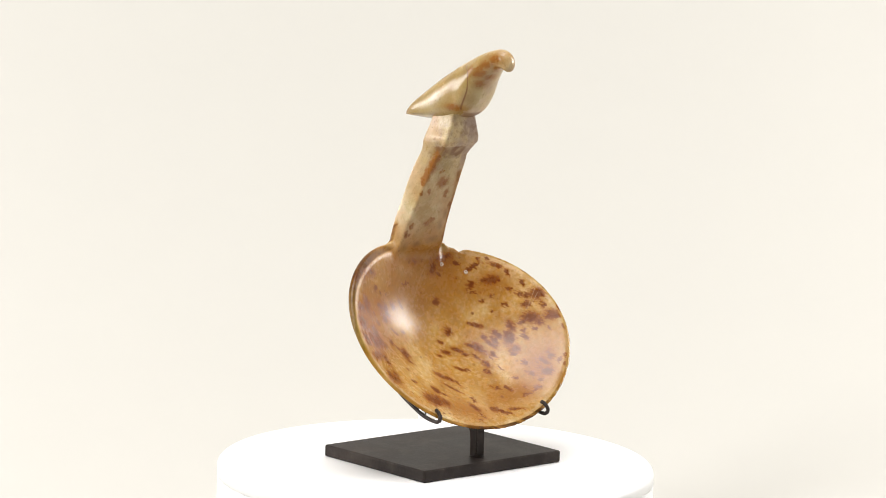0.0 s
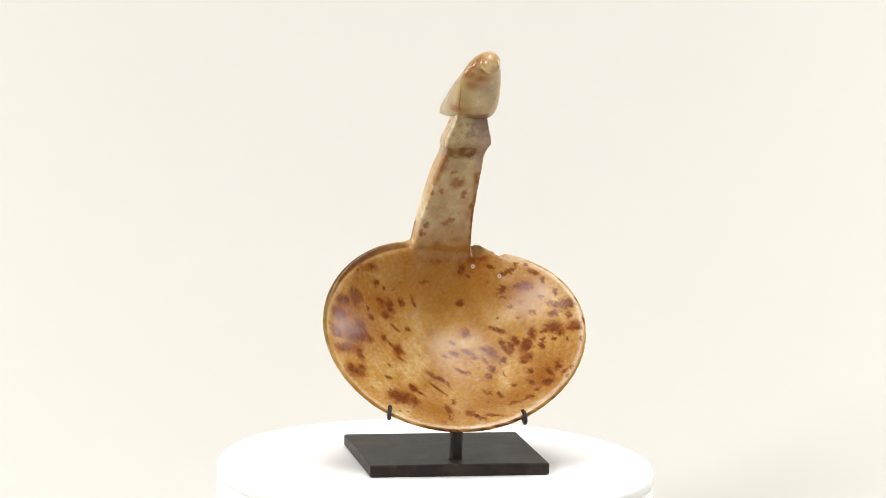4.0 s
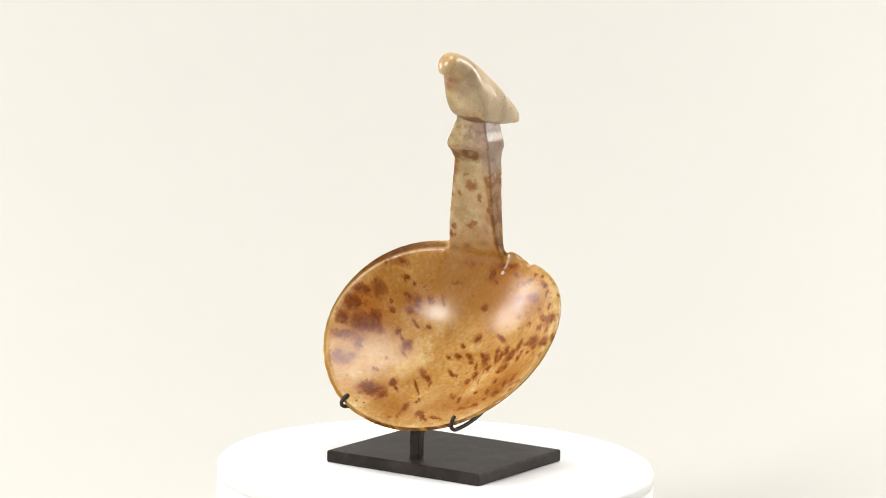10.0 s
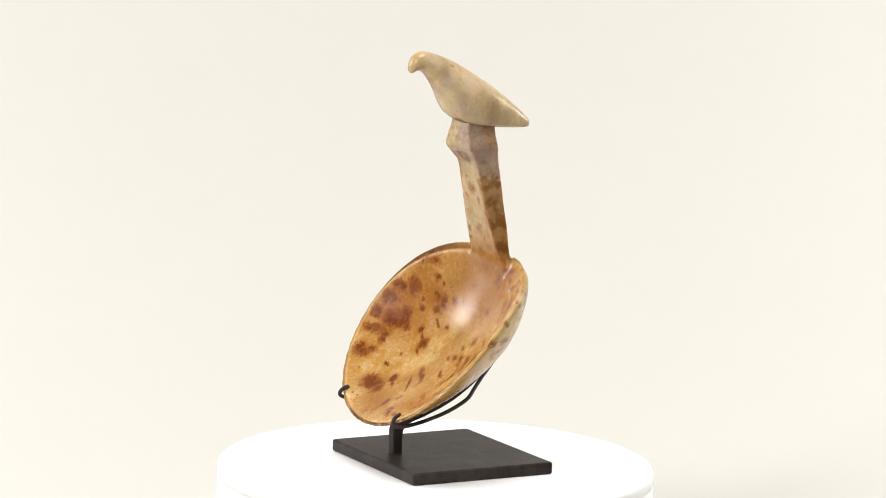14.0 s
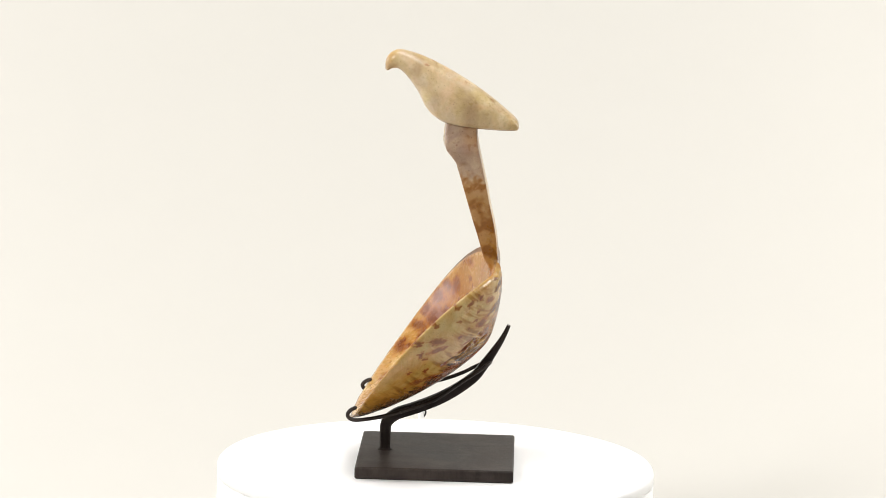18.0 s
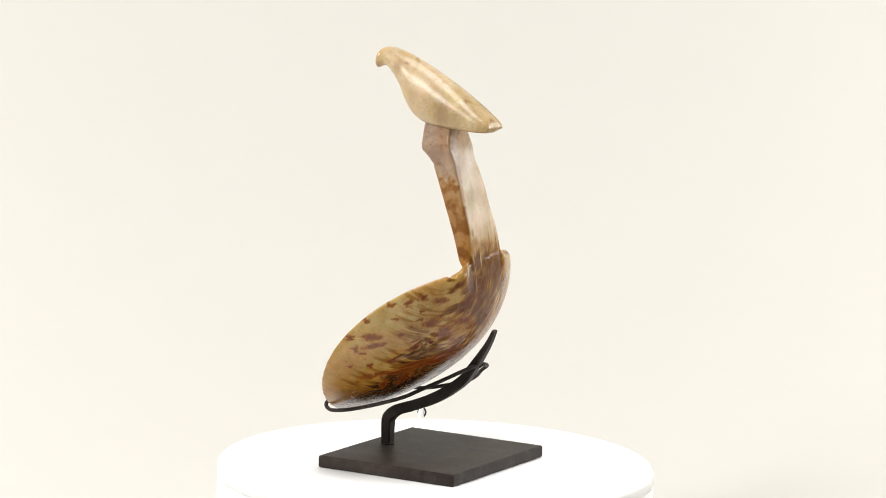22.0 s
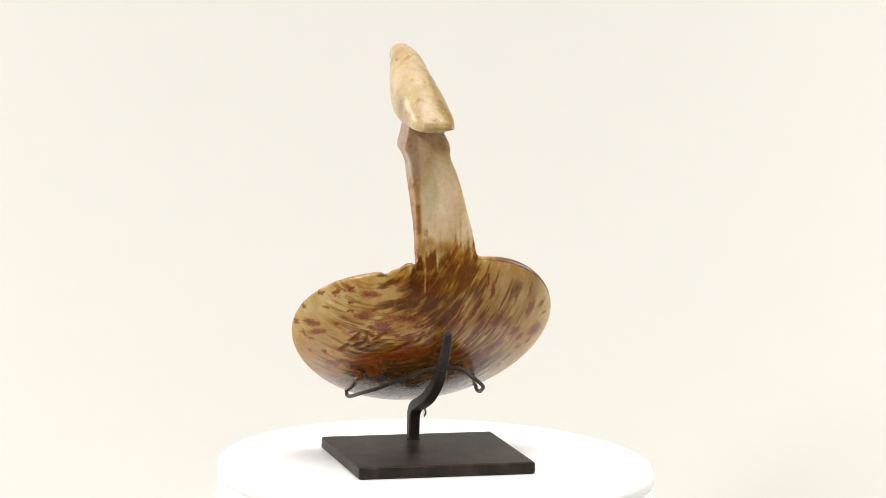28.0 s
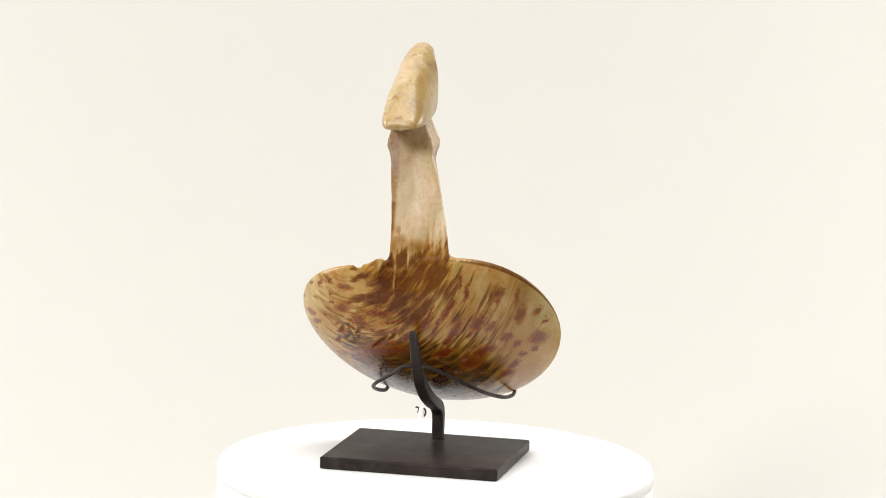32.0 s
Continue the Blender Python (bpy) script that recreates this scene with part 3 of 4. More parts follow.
OUTSIDE_RIGHT_1 = ((64.4, 9.9, 4.2, 1.8, 138), (61.1, 5.7, 5.2, 1.5, 127), (66.5, -1.9, 2.4, 1.3, 68), (69.3, 16.3, 1.5, 0.8, 138), (58.6, 25.6, 2.1, 0.6, 153), (53.2, 18.6, 2.1, 1.0, 128), (54.4, 37.1, 2.8, 0.6, 129), (47.7, 35.0, 1.2, 0.9, 158), (46.7, 30.7, 1.5, 0.6, 158), (40.1, 30.7, 5.5, 2.2, 152), (35.7, 35.8, 2.3, 0.8, 167), (42.2, 13.6, 4.8, 1.5, 137), (35.0, 19.3, 6.1, 0.6, 162), (30.0, 27.1, 5.6, 3.8, 154), (47.2, 0.7, 2.6, 1.7, 119), (54.6, -8.0, 2.0, 1.1, 62), (48.5, -17.0, 3.5, 3.0, 144), (48.9, -24.5, 2.0, 0.8, 58), (34.5, -20.6, 6.0, 2.1, 55))
OUTSIDE_RIGHT_2 = ((28.3, -11.3, 7.7, 3.2, 70), (37.6, 43.5, 4.5, 1.3, 166), (70.9, 2.4, 2.2, 0.9, 102), (33.8, 2.8, 9.0, 1.7, 135), (36.0, -5.1, 11.8, 1.8, 135), (24.4, 5.1, 12.3, 2.5, 143), (45.5, -11.5, 3.7, 1.7, 120), (44.6, 17.9, 3.0, 0.7, 132), (20.0, 24.4, 4.5, 0.7, 3), (62.4, -1.9, 1.6, 0.8, 136), (61.3, -14.4, 1.5, 1.1, 62), (50.1, 25.1, 0.9, 0.7, 155), (61.9, 30.7, 1.9, 0.5, 125), (48.0, 41.5, 1.7, 0.8, 157))
OUTSIDE_LEFT_1 = ((-23.4, 39.1, 5.0, 1.7, 138), (-21.0, 34.9, 2.9, 1.4, 133), (-38.2, 26.9, 5.5, 3.7, 133), (-45.1, 22.3, 3.7, 2.2, 140), (-25.5, 24.3, 7.7, 2.5, 125), (-12.4, 36.2, 6.5, 0.8, 118), (-15.8, 29.1, 7.7, 1.1, 118), (-9.4, 31.7, 3.0, 2.1, 130), (-29.9, 50.9, 3.7, 1.0, 94), (-33.3, 45.5, 3.7, 1.2, 94), (-50.4, 39.9, 2.8, 2.0, 22), (-49.0, 36.2, 1.8, 1.5, 22), (-59.0, 34.0, 4.0, 1.1, 93), (-60.8, 24.2, 5.2, 2.5, 97), (-69.0, 20.9, 2.1, 1.9, 176), (-52.6, 11.6, 3.6, 3.6, 136), (-57.5, 4.1, 2.6, 2.3, 87), (-68.4, 2.8, 5.5, 4.1, 69), (-38.1, 4.7, 5.4, 3.9, 134))
OUTSIDE_LEFT_2 = ((-53.0, -15.0, 5.1, 2.9, 130), (-21.0, 18.0, 3.3, 2.3, 136), (7.9, 26.8, 3.0, 1.4, 135), (13.9, 10.0, 17.5, 2.8, 154), (17.2, 14.9, 10.7, 1.7, 150), (-31.4, -4.1, 6.8, 5.1, 143), (-43.9, 6.3, 3.4, 2.7, 130), (-48.5, -22.8, 4.1, 4.1, 76), (-18.1, 8.8, 6.3, 3.3, 159), (1.5, 23.6, 3.5, 2.1, 124), (-33.6, 20.6, 2.6, 1.3, 128), (-59.1, -6.6, 2.6, 2.6, 68), (14.2, 24.2, 4.7, 1.1, 155), (9.6, 31.5, 5.7, 0.9, 166), (17.7, 35.3, 9.5, 1.2, 176), (-65.5, -5.6, 2.7, 1.8, 69), (-72.7, 12.6, 1.7, 1.2, 38), (-22.7, 56.8, 1.8, 0.9, 88), (-17.9, 59.9, 1.9, 0.9, 88))
SCAR_1 = ((42.2, 14.8, 6.1, 1.0, 113), (36.5, 20.6, 3.5, 1.6, 7), (31.6, 18.6, 3.7, 1.0, 134), (38.9, 11.1, 7.8, 1.2, 125), (28.5, 22.9, 3.8, 1.1, 144), (45.9, 4.3, 4.1, 1.1, 114), (33.1, 11.4, 5.8, 1.3, 132), (35.6, 25.0, 2.2, 1.1, 174), (17.2, 15.9, 6.7, 1.3, 130), (9.4, 22.2, 4.4, 1.0, 133))
CLOUD = ((7.0, 48.7, 12.4, 10.7, 88), (17.8, 41.1, 12.1, 3.1, 172), (-5.5, 51.4, 12.0, 9.9, 0), (13.4, 52.3, 4.4, 2.9, 178), (-16.6, 52.3, 8.9, 6.2, 3), (-1.3, 36.5, 9.5, 5.3, 179), (13.6, -2.4, 21.1, 20.7, 156), (0.9, 2.6, 19.4, 9.6, 88), (-10.0, -38.1, 13.2, 11.0, 5), (-25.3, -11.8, 20.4, 15.5, 88), (26.3, -14.8, 20.4, 11.1, 89), (4.2, 58.5, 6.3, 3.8, 179))
NECK_FRONT = ((11.2, 12.5, 158.1, 3.2, 2.6), (15.6, 14.7, 151.6, 1.3, 1.6), (-2.8, 14.6, 152.0, 1.1, 1.3), (-5.1, 20.9, 132.1, 1.6, 1.6), (-5.3, 22.4, 127.3, 1.0, 1.0), (8.8, 19.8, 135.2, 2.3, 1.3), (5.8, 20.5, 133.4, 2.3, 1.6), (20.6, 17.0, 143.7, 1.0, 3.2), (9.1, 10.5, 164.1, 0.6, 0.6))
NECK_SOFT = ((-6.3, 24.8, 119.7, 3.2, 3.2), (13.4, 23.6, 123.5, 5.2, 2.9), (1.8, 24.2, 121.5, 3.9, 2.6), (16.9, 21.1, 131.6, 2.6, 4.5), (18.8, 18.8, 138.5, 1.9, 4.5))
NECK_LEFT = ((2.2, 8.4, 172.8, 2.3, 3.9), (0.9, 10.3, 168.8, 2.3, 4.5), (-0.8, 12.7, 163.4, 1.9, 3.9), (-2.1, 14.7, 159.3, 1.6, 2.3), (7.7, 10.5, 164.2, 1.0, 1.0), (2.4, 14.2, 152.7, 1.3, 1.9), (-4.4, 20.7, 132.7, 1.6, 1.9), (15.4, 15.1, 150.3, 1.6, 1.9), (-7.4, 22.3, 127.7, 1.3, 2.6))
NECK_BACK = ((17.6, 31.0, 136.0, 1.6, 2.9), (15.3, 31.9, 129.8, 3.2, 4.5), (7.3, 32.1, 126.8, 6.5, 4.5), (-5.4, 32.4, 123.9, 1.3, 3.9), (19.3, 32.1, 126.6, 1.9, 6.5), (-2.3, 32.9, 122.4, 3.9, 2.6))
BIRD_SPOTS = ((7.3, -10.5, 223.5, 1.3, 2.6), (8.4, -15.9, 222.3, 3.2, 1.9), (9.4, -19.7, 227.4, 2.6, 1.9), (11.1, -24.9, 231.0, 2.9, 1.9), (10.7, -14.9, 216.7, 2.6, 1.6), (14.0, -24.4, 225.5, 1.9, 1.6), (14.1, -18.8, 220.2, 2.6, 1.0), (5.1, 0.1, 202.6, 3.9, 1.3))
BIRD_BACK = ((19.6, -4.6, 230.6, 1.9, 1.3), (20.5, 0.9, 227.9, 1.3, 1.6), (22.5, 14.5, 219.7, 3.2, 1.3), (25.8, -14.1, 228.5, 1.0, 1.0), (23.0, 28.6, 210.0, 2.6, 3.2), (18.3, 41.1, 199.9, 2.9, 1.9), (25.0, -8.1, 229.0, 1.3, 1.3))
INSIDE_MORE = ((5.6, 28.1, 2.8, 2.1, 20), (7.3, 46.7, 2.4, 1.8, 90), (14.4, 49.7, 2.0, 1.4, 30), (22.9, 46.7, 1.6, 1.1, 0), (11.1, 41.7, 1.3, 1.0, 120), (35.8, -42.4, 1.5, 1.1, 100), (29.5, -40.1, 1.3, 0.8, 20), (56.1, -29.4, 2.6, 1.0, 45))
INSIDE_SOFT = ((-64.9, 13.4, 7, 5, 20), (-70.2, 3, 5, 6, 90), (-62, -1.8, 6, 5, 20), (-58.7, 20.4, 6, 4.5, 90), (-59.2, -8.4, 5, 3.5, 60), (-63, -26, 6, 4, 20), (-38.5, 21, 6, 5, 100), (44, -30, 8, 5, 50), (52, -25, 6, 3, 50), (-49.7, 40.1, 5, 2, 10), (-17.7, 53.4, 5, 3, 0), (-7.9, 51.9, 6, 4, 0), (14, 49, 9, 4, 0), (8, 44, 6, 3, 10))
INSIDE = INSIDE_MORE + INSIDE_LEFT_1 + INSIDE_LEFT_2 + INSIDE_LEFT_3 + INSIDE_RIGHT_1 + INSIDE_RIGHT_2 + INSIDE_RIGHT_3 + INSIDE_RIGHT_4 + INSIDE_RIGHT_5
OUTSIDE = OUTSIDE_RIGHT_1 + OUTSIDE_RIGHT_2 + OUTSIDE_LEFT_1 + OUTSIDE_LEFT_2


def blob3(P, spots):
    out = np.zeros(len(P))
    for x, y, z, r, h in spots:
        d = np.sqrt(((P[:, 0] - x) / r) ** 2 + ((P[:, 1] - y) / r) ** 2 + ((P[:, 2] - z) / h) ** 2)
        out = np.maximum(out, 1 - 0.5 * d)
    return np.clip(out, 0, 1)


def stains(P):
    """Spots, paleness, brown cloud and amber tint on the carved horn at points P in millimetres."""
    l = P - MB
    x, v, n, z = l[:, 0], l @ VB, l @ NB, P[:, 2]
    back, front = (np.interp(z, NECK_Z, k) for k in (NECK_B, NECK_F))
    mid = 0.5 * (shell(x, v, -0.7, OUTER)[0] + shell(x, v, 1.7, INNER)[0])
    out = ease(-0.7, 0.7, n - mid)
    t = ease(106, 120, z)
    out = out * (1 - t) + t * ease(0.35, 0.75, (P[:, 1] - front) / (back - front))
    # ragged drift of the markings along the grain
    drift = np.array([noise.noise(Vector(q) * 0.45) for q in P[:, [0, 2, 1]].tolist()])
    blot = np.array([noise.noise(Vector(q) * 0.2) for q in P.tolist()])
    fray = np.array([noise.noise(Vector(q)) for q in np.stack([(x + v) * 1.1, (x - v) * 0.22, n * 0.5], 1).tolist()])
    fx, fv = x + 1.3 * drift + 1.2 * fray, v - 0.9 * drift - 1.6 * fray
    neck = ease(108, 124, z) * (np.abs(P[:, 0] - 7) < 24)
    soft = np.minimum(0.9 * blob(fx, fv, INSIDE_SOFT), 0.46 + 0.16 * fray)
    spot = ((1 - out) * np.maximum(blob(fx, fv, INSIDE), soft) + out * blob(fx, fv, OUTSIDE)) * (1 - neck)
    spot = np.maximum(spot, blob3(P + np.stack([1.5 * drift, fray, 1.1 * drift + fray], 1), NECK_FRONT + NECK_LEFT) * ease(108, 120, z))
    film = np.maximum(np.minimum(1.5 * blob(fx, fv, CLOUD), 1), 0.30 * ease(62, 40, v) * ease(75, 50, np.abs(x)))
    # fibres that fan round the back, steeper towards one end
    turn = np.radians(34 - 0.33 * x)
    along, across = -x * np.cos(turn) + v * np.sin(turn), x * np.sin(turn) + v * np.cos(turn)
    fibre = np.array([noise.noise(Vector(q)) + 0.5 * noise.noise(Vector(q) * 2.1) for q in np.stack([across * 0.42, along * 0.075, n * 0.03], 1).tolist()])
    film = np.maximum(film, (0.16 + 0.50 * fibre * (1 - 0.6 * ease(28, 55, x))) * ease(68, 50, v) * (0.35 + 0.65 * ease(62, 25, np.abs(x + 4))))
    film = np.maximum(film, 0.85 * ease(4, -24, v + 5 * drift) * ease(48, 16, np.abs(x - 4)))
    # long tongues of stain that run up the back of the handle
    tongue = np.array([noise.noise(Vector(q)) + 0.6 * noise.noise(Vector(q) * 2.3) for q in np.stack([P[:, 0] * 0.30, z * 0.035, P[:, 1] * 0.1], 1).tolist()])
    rise = z + (22 * tongue + 0.35 * (P[:, 0] - 6)) * ease(30, 18, np.abs(P[:, 0] - 6))
    film = np.maximum(film, 0.62 * ease(140, 116, rise) * ease(27, 17, np.abs(P[:, 0] - 6)) * ease(98, 108, z))
    thread = np.array([noise.noise(Vector(q)) for q in np.stack([across * 1.15, along * 0.11, n * 0.05], 1).tolist()])
    film = np.clip(0.86 * film + (0.72 * fibre + 0.32 * thread) * ease(0.10, 0.40, film) * (1 - 0.5 * ease(34, 58, np.abs(x))), 0, 1)
    # brown belly darkened further, with the black plate's reflection painted in
    film = np.maximum(film, np.minimum(1.5 * blob(x + 3 * drift, v + 3 * drift, ((6, -40, 27, 12, 4), (8, -22, 16, 8, 20))), 1))
    cloud = out * film * (1 - ease(118, 138, rise))
    rim = shell(x, v, 1.7, INNER)
    edge = shell(x, v, -0.7, OUTER)
    lip = edge[2] + 2.0 * np.exp(-((np.mod(edge[3] - 2.35 + math.pi, 2 * math.pi) - math.pi) / 0.75) ** 2)
    cloud = np.maximum(cloud, 0.75 * ease(1.0, 1.03, rim[1]) * np.exp(-((np.mod(rim[3] - 2.45 + math.pi, 2 * math.pi) - math.pi) / 0.95) ** 4) * ease(124, 118, z) * ease(1.4, 0.5, n - lip))
    side = ease(19.0, 21.5, P[:, 0]) * ease(116, 123, z) * ease(171, 161, z + 6 * drift) * (0.62 + 0.38 * ease(-0.35, 0.25, blot + 0.35 * drift))
    cloud = np.maximum(cloud, 0.5 * side)
    cloud = np.maximum(cloud, 0.42 * ease(0.05, 0.5, drift) * ease(178, 181, z))
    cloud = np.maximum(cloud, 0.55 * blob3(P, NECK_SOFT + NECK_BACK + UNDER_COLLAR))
    pale = (1 - out) * np.maximum(0.95 * ease(114, 138, z), 0.16 + 0.3 * drift) + out * np.maximum(np.where(np.abs(P[:, 0] - 6) < 22, ease(110, 138, rise), ease(112, 145, z)), 0.12 + 0.3 * ease(20, 60, np.abs(x)) * ease(-10, 30, v))
    line = ease(0.972, 0.99, rim[1]) * (1 - ease(1.0, 1.03, rim[1])) * ease(122, 112, z)
    torn = np.clip(1.3 - np.linalg.norm((P - [31, 32, 116.5]) / [8, 2.2, 3.5], axis=1), 0, 1)
    pale = np.clip(pale + 0.3 * line * (1 - out) + 0.35 * torn, 0, 1)
    spot, cloud = spot * (1 - torn), cloud * (1 - torn)
    amber_in = np.maximum(np.minimum(1.25 * blob(x, v, AMBER), 1), 0.9 * ease(128, 112, z) * ease(8, 40, v + 6 * drift) * ease(52, 20, np.abs(x + 2)))
    amber_out = (0.16 + 0.16 * ease(30, 0, x) + 0.45 * ease(22, -32, v)) * ease(138, 112, rise) * ease(90, 50, np.abs(x))
    amber = np.maximum((1 - out) * amber_in + out * amber_out, side)
    amber = np.maximum(amber, (0.42 + 0.4 * blot) * (1 - out) * ease(180, 128, z) * ease(104, 116, z))
    amber = np.maximum(amber, np.maximum(0.55 * ease(0.02, 0.45, spot), 0.8 * out * ease(0.1, 0.4, film) * ease(138, 116, rise)))
    amber = np.maximum(amber, out * ease(166, 192, z) * (0.42 + 0.3 * blot))
    scar = blob(x, v, SCAR_1) * out
    rosy = ease(174, 181, z) * (0.62 + 0.5 * blot) * (1 - 0.8 * out) * (0.15 + 0.85 * ease(10, 20, P[:, 0])) + 0.8 * ease(19, 21.5, P[:, 0]) * ease(160, 168, z) + 0.45 * (1 - out) * ease(160, 172, z) * ease(-0.1, 0.4, blot)
    reddish = np.maximum(out * ease(14, 40, v + 6 * drift) * ease(148, 130, z), 0.7 * side)
    pale = pale * (1 - 0.6 * side)
    burl = blob(x, v, ((38, 14, 11, 6, 125),)) * out
    pocks = blob(x, v, ((56, -27, 16, 8, 60), (64, -8, 12, 5, 80))) * out
    olives = np.maximum(out * ease(134, 114, z) * (0.7 + 0.5 * blot), 0.4 * (1 - out) * ease(120, 140, z) * ease(22, 6, P[:, 0]))
    tone = np.clip(np.stack([rosy, reddish, ease(0.3, 0.7, burl) + 0.8 * ease(0.2, 0.7, pocks), olives], 1), 0, 1)
    # brown stain below the collar's ledge, deepened with painted shade from the overhang
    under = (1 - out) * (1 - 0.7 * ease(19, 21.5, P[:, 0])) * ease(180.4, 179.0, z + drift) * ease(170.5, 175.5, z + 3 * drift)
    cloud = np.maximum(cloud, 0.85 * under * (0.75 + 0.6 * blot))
    pale = pale * (1 - 0.9 * out * ease(0.12, 0.45, cloud) * ease(150, 128, z))
    return np.stack([spot, pale, np.maximum(cloud, 0.9 * ease(0.3, 0.8, scar)), amber], 1), scar, tone


def gather(idx, values, n):
    return np.stack([np.bincount(idx, values[:, k], n) for k in range(3)], 1)


def around(P, quads):
    """The mean of each vertex's neighbours."""
    a, b = quads.ravel(), np.roll(quads, -1, 1).ravel()
    n = len(P)
    near = gather(a, P[b], n) + gather(b, P[a], n)
    return near / np.maximum(np.bincount(a, minlength=n) + np.bincount(b, minlength=n), 1)[:, None]


def vertex_normals(P, quads):
    face = np.cross(P[quads[:, 2]] - P[quads[:, 0]], P[quads[:, 3]] - P[quads[:, 1]])
    G = gather(quads.ravel(), np.repeat(face, 4, 0), len(P))
    return G / (np.linalg.norm(G, axis=1)[:, None] + 1e-9)


def divide(P, quads):
    """Each quad into four."""
    a, b = quads, np.roll(quads, -1, 1)
    key = np.minimum(a, b).astype(np.int64) * len(P) + np.maximum(a, b)
    edges, inv = np.unique(key.ravel(), return_inverse=True)
    mid = 0.5 * (P[edges // len(P)] + P[edges % len(P)])
    e = inv.reshape(quads.shape) + len(P)
    c = len(P) + len(edges) + np.arange(len(quads))
    fine = [np.stack([quads[:, k], e[:, k], c, e[:, (k + 3) % 4]], 1) for k in range(4)]
    return np.vstack([P, mid, P[quads].mean(1)]), np.vstack(fine)


def build_ladle():
    e = tagged(new("carved_ladle"), "mottled honey-brown carved horn ladle with bird finial on stand", "ladle")
    step = 0.8
    F, gx, gv, gn = horn_field(step)
    c, quads, g = surface_nets(F)
    x, v, n = gx[0] + c[:, 0] * step, gv[0] + c[:, 1] * step, gn[0] + c[:, 2] * step
    P = np.stack([MB[0] + x, MB[1] + v * VB[1] + n * NB[1], MB[2] + v * VB[2] + n * NB[2]], 1)
    G = np.stack([g[:, 0], g[:, 1] * VB[1] + g[:, 2] * NB[1], g[:, 1] * VB[2] + g[:, 2] * NB[2]], 1)
    G /= np.linalg.norm(G, axis=1)[:, None] + 1e-9
    face = np.cross(P[quads[:, 2]] - P[quads[:, 0]], P[quads[:, 3]] - P[quads[:, 1]])
    wrong = (face * G[quads].sum(1)).sum(1) < 0
    quads[wrong] = quads[wrong][:, ::-1]
    # relax the mesh, then take even normals from it
    for push in (0.5, -0.52, 0.5, -0.52, 0.5, -0.52, 0.5, -0.5):
        P = P + push * (around(P, quads) - P)
    P, quads = divide(P, quads)
    for push in (0.5, -0.5):
        P = P + push * (around(P, quads) - P)
    G = vertex_normals(P, quads)
    rgb, scar, tone = stains(P)
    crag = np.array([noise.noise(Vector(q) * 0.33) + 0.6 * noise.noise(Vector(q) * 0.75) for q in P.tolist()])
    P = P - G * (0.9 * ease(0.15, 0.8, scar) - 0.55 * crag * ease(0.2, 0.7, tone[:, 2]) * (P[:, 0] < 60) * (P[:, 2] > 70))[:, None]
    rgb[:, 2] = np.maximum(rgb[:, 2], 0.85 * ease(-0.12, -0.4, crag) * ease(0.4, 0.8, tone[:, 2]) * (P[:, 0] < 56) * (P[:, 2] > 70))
    G = vertex_normals(P, quads)
    height = P[quads].mean(1)[:, 2]
    for name, sel in (("bowl", height < 121), ("handle", (height >= 121) & (height < 177)), ("collar", height >= 177)):
        q = quads[sel]
        used, inv = np.unique(q, return_inverse=True)
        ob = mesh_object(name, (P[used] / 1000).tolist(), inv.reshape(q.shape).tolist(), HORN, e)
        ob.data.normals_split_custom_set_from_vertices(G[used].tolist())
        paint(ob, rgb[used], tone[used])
    build_bird(e)
    for q in PEGS:
        bm = lathe([(0.0004, -0.0006), (0.0005, 0.0002), (0.0009, 0.0003), (0.0012, 0.0), (0.0012, -0.001), (0.0004, -0.001)], 20)
        peg = part("peg", bm, PEG, e, "tiny pale ring round a drill hole")
        peg.matrix_basis = Matrix.Translation(Vector(q) / 1000) @ Vector((-0.25, -0.85, 0.45)).to_track_quat("Z", "Y").to_matrix().to_4x4()
    return e


# bird: y, top, bottom, half width, squareness
BIRD = ((43.2, 196.6, 194.0, 7.8, 3.2), (41.6, 199.4, 193.0, 9.4, 3.0), (36, 204.4, 192.8, 11.7, 2.7), (28, 211, 193.0, 12.6, 2.5), (19, 217.4, 193.6, 13.3, 2.4),
        (10, 223, 194.6, 13.5, 2.3), (3, 227, 196, 13.1, 2.3), (-4, 230.4, 199.6, 12.6, 2.2), (-9, 232.4, 204.6, 11.7, 2.2), (-13, 233.8, 212, 10.4, 2.1),
        (-18.5, 235.3, 219.6, 8.1, 2.1), (-24, 236.2, 224.8, 6.3, 2.1), (-28, 235.0, 225.2, 5.6, 2.1), (-30.6, 232.6, 224.0, 4.2, 2.1), (-32.0, 229.6, 224.8, 2.0, 2.0))
BIRD_X = 17.2
BIRD_CRACK = ((9.8, -4.3, 226.3), (7.4, -8.7, 222.6), (6.8, -9.9, 218), (6.9, -9.6, 213), (7.6, -7.0, 207), (9.1, -3.7, 201.6))


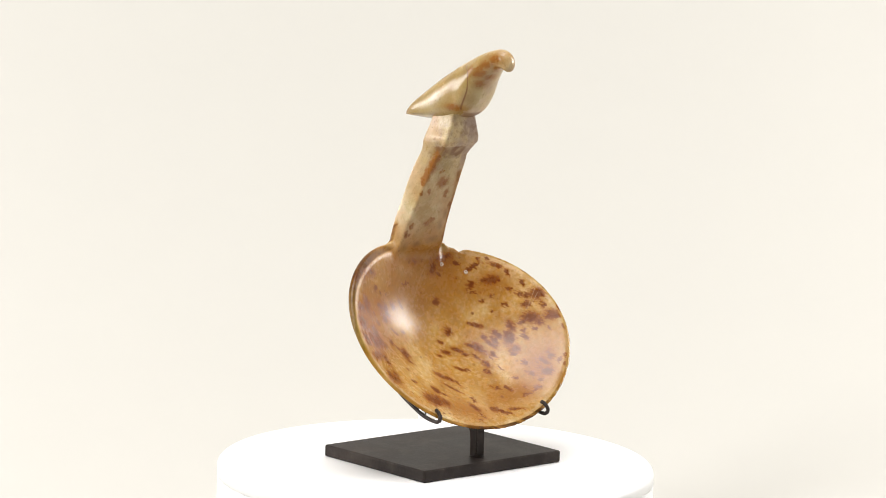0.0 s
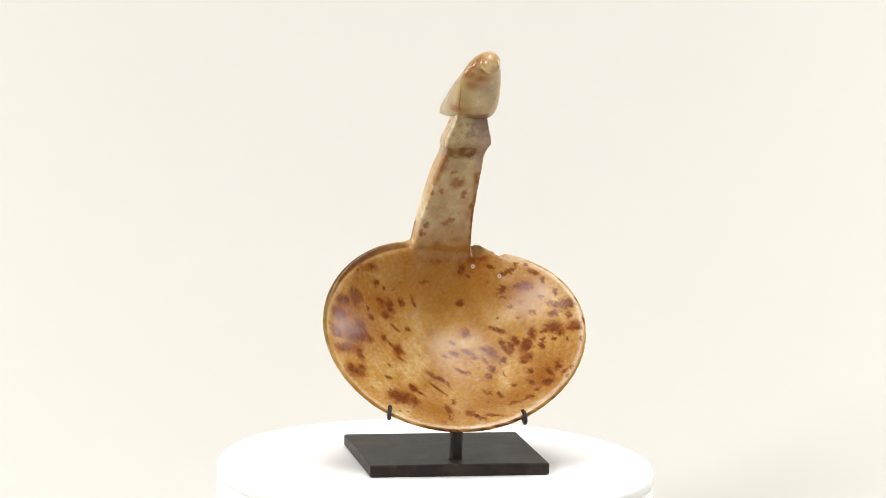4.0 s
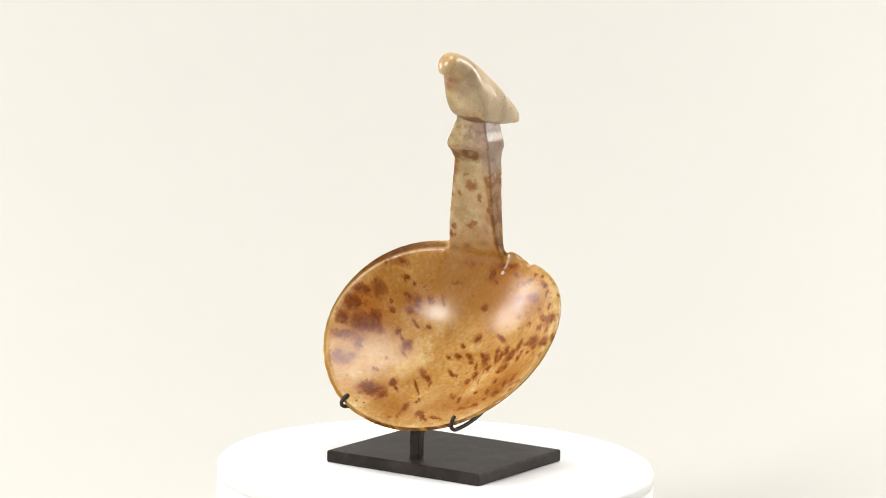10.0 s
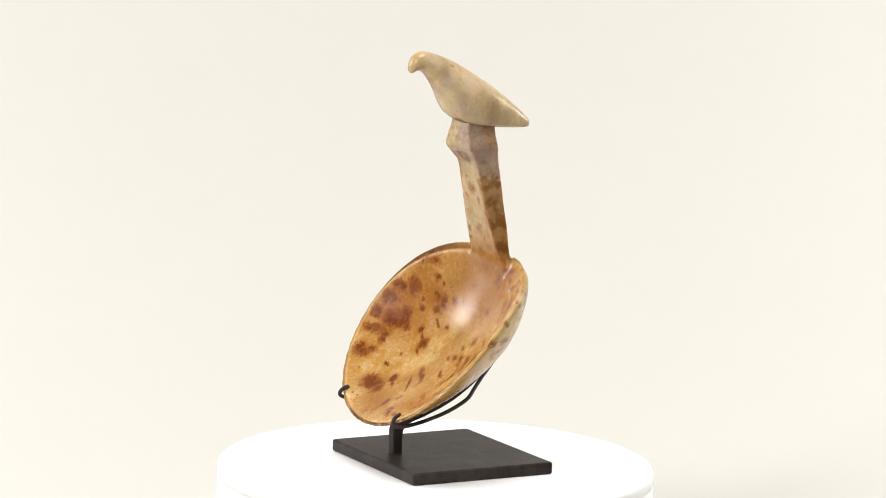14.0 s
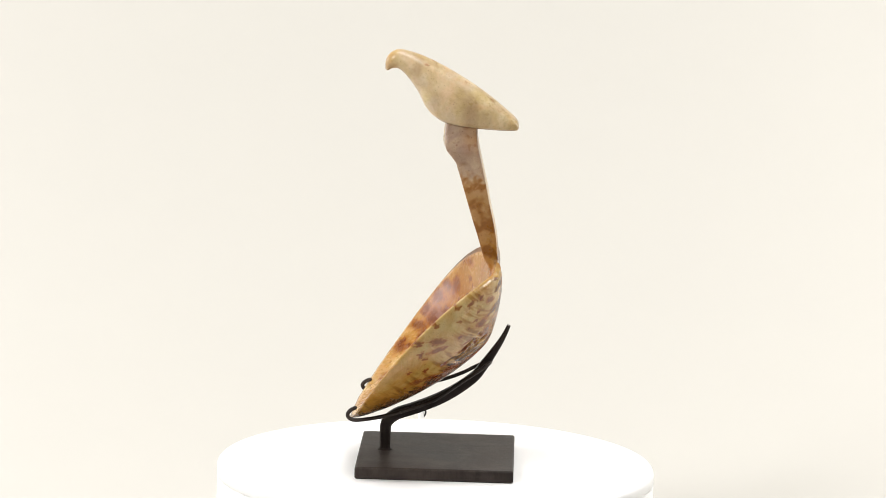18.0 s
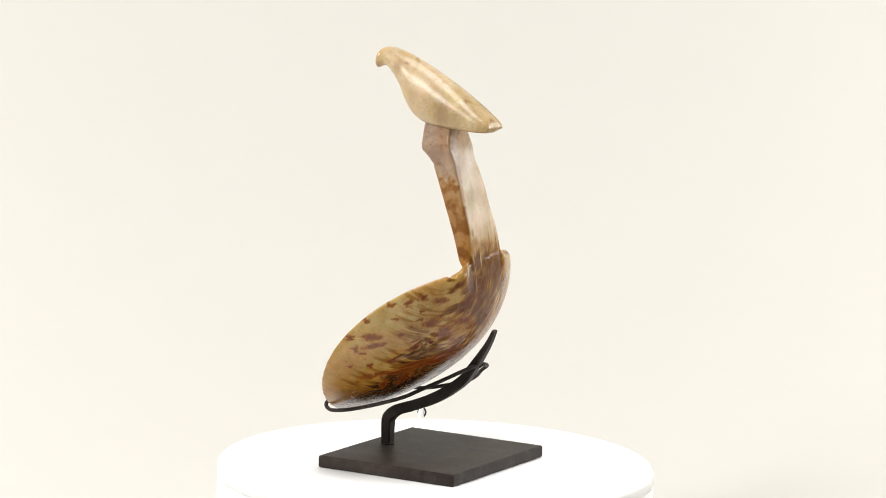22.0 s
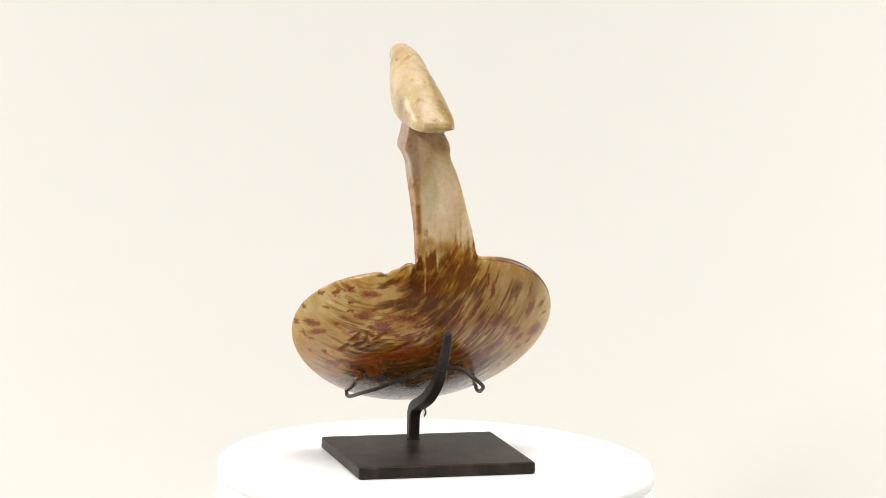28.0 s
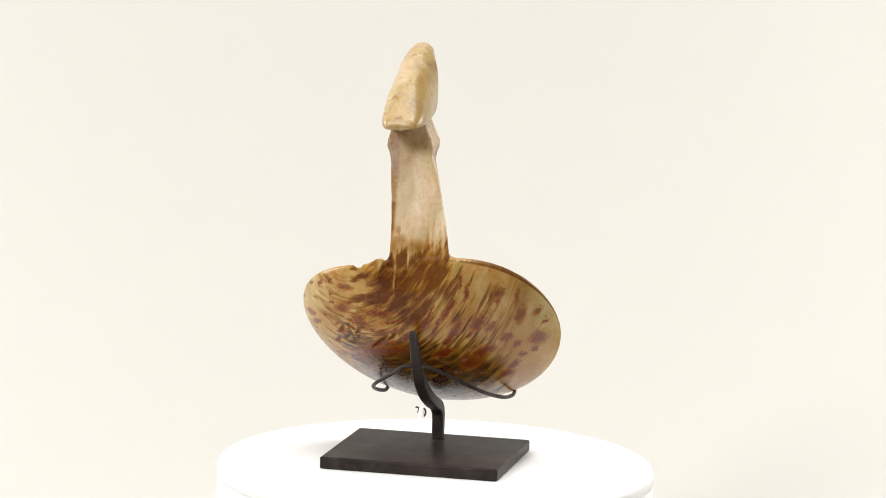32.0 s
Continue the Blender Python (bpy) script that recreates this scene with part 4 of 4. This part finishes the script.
def build_bird(parent):
    rows = spline(BIRD, 14)
    n = 144
    verts, yaw = [], []
    for y, top, bot, w, p in rows:
        base = 0.30 + 0.15 * ease(2, -14, y)
        mid = bot + base * (top - bot)
        for k in range(n):
            a = 2 * math.pi * k / n
            ca, sa = math.cos(a), math.sin(a)
            flat = p + 1.1 * ease(-12, 2, y) if sa < 0 else p - 0.25 * ease(-20, -4, y) * ease(40, 26, y)
            px = w * math.copysign(abs(ca) ** (2 / flat), ca)
            pz = (top - mid if sa > 0 else mid - bot) * math.copysign(abs(sa) ** (2 / flat), sa)
            lift = 0.17 * max(-px, 0) * math.sqrt(max(-sa, 0)) * ease(-8, 4, y)
            verts.append((BIRD_X + px + 0.8 * pz / 15, y, mid + pz + lift))
            yaw.append((np.interp(y, (-32, 4, 43), (2.6, 0.0, -1.8)), -1.1, 0.7 * ease(4, -24, y)))
    m = len(rows)
    faces = [(i * n + k, i * n + (k + 1) % n, (i + 1) * n + (k + 1) % n, (i + 1) * n + k) for i in range(m - 1) for k in range(n)]
    faces += [tuple(range(n))[::-1], tuple(range((m - 1) * n, m * n))]
    P = np.array(verts)
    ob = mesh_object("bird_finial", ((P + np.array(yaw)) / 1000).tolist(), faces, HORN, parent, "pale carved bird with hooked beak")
    # grain check that runs down one flank of the bird, cut in a little
    track = spline(BIRD_CRACK, 40)
    d = np.min([np.linalg.norm(P[:, 1:] - q[1:], axis=1) for q in track], axis=0) + 9 * (P[:, 0] > BIRD_X - 1)
    shake = np.array([(noise.noise(Vector(q) * 0.4), noise.noise(Vector(q) * 0.4 + Vector((9, 3, 5))), noise.noise(Vector(q) * 0.9)) for q in P.tolist()])
    rust = np.clip(1.1 - np.linalg.norm((P - [10, -18, 224]) / [9, 13, 6], axis=1), 0, 1) * ease(13, 10, P[:, 0])
    ragged = np.maximum(0.9 * blob3(P + 2.6 * shake, BIRD_SPOTS), rust * (0.55 + 0.9 * shake[:, 2]))
    rgb = np.stack([np.maximum(ragged, blob3(P + 1.6 * shake, BIRD_BACK) * 0.6), np.ones(len(P)), np.clip(1.4 - d / 0.35, 0, 1), np.minimum(1.3 * blob3(P, [(x, y, z, 1.8 * r, 1.8 * h) for x, y, z, r, h in BIRD_SPOTS]), 1)], 1)
    rgb[:, 1] -= 0.4 * ease(-22, -30, P[:, 1])
    rgb[:, 3] = np.maximum(rgb[:, 3], 0.42 * ease(16, 9, P[:, 0]))
    # glue joint and its contact shadow painted dark along the bottom, fading up the breast
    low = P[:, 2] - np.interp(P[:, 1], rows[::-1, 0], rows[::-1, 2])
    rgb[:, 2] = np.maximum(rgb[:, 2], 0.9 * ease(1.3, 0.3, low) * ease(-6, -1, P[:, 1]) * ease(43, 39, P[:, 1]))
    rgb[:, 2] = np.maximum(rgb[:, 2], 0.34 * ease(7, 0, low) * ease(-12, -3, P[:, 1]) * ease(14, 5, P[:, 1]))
    patch = np.array([noise.noise(Vector(q) * 0.11) for q in P.tolist()])
    tip = ease(34, 41, P[:, 1])
    tone = np.clip(np.stack([0.34 * ease(-0.25, 0.35, patch) * (1 - tip), 0 * tip, np.maximum(tip, 0.7 * ease(0.1, 0.5, rust)), np.maximum(0.3 * ease(14, 36, P[:, 1]), 0.9 * ease(18, 8, P[:, 0]))], 1), 0, 1)
    rgb[:, 1] -= 0.12 * tip
    rgb[:, 3] = np.maximum(rgb[:, 3], 0.12 * ease(24, 38, P[:, 1]))
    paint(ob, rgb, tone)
    return ob


LADLE = build_ladle()


# ---- plug end behind the turntable ----
def build_plug():
    e = tagged(new("cable_plug"), "small white plug with black prongs standing behind the turntable", "plug")
    e.location = (-0.0099, 0.2, -0.075)
    part("body", lathe([(0.0001, 0.0), (0.0032, 0.0), (0.0032, 0.04), (0.0020, 0.046), (0.0018, 0.064), (0.0010, 0.0665), (0.0001, 0.067)], 24), PLASTIC, e)
    part("prong", wire([(-0.0021, 0, 0.0625), (-0.0016, -0.0002, 0.0655), (-0.0026, -0.0002, 0.0662), (-0.0036, 0, 0.0658)], 0.0005, (0, 1, 0), 8, 10), RUBBER, e)
    part("prong", wire([(0.0018, -0.0003, 0.0655), (0.0027, -0.0002, 0.0640), (0.0028, 0, 0.0622), (0.0019, 0, 0.0602)], 0.0006, (0, 1, 0), 8, 10), RUBBER, e)
    return e


build_plug()


# ---- turning things ----
TURN = ((0, 40.79), (4, 11.33), (8, -18.09), (12, -47.48), (16, -76.75), (20, -105.90), (24, -134.97), (28, -164.04), (32, -193.09))


def motions():
    for thing in (TURNTABLE, STAND, LADLE):
        walk(thing, [(t, pose(0, 0, 0, 0, 0, a)) for t, a in TURN])


motions()
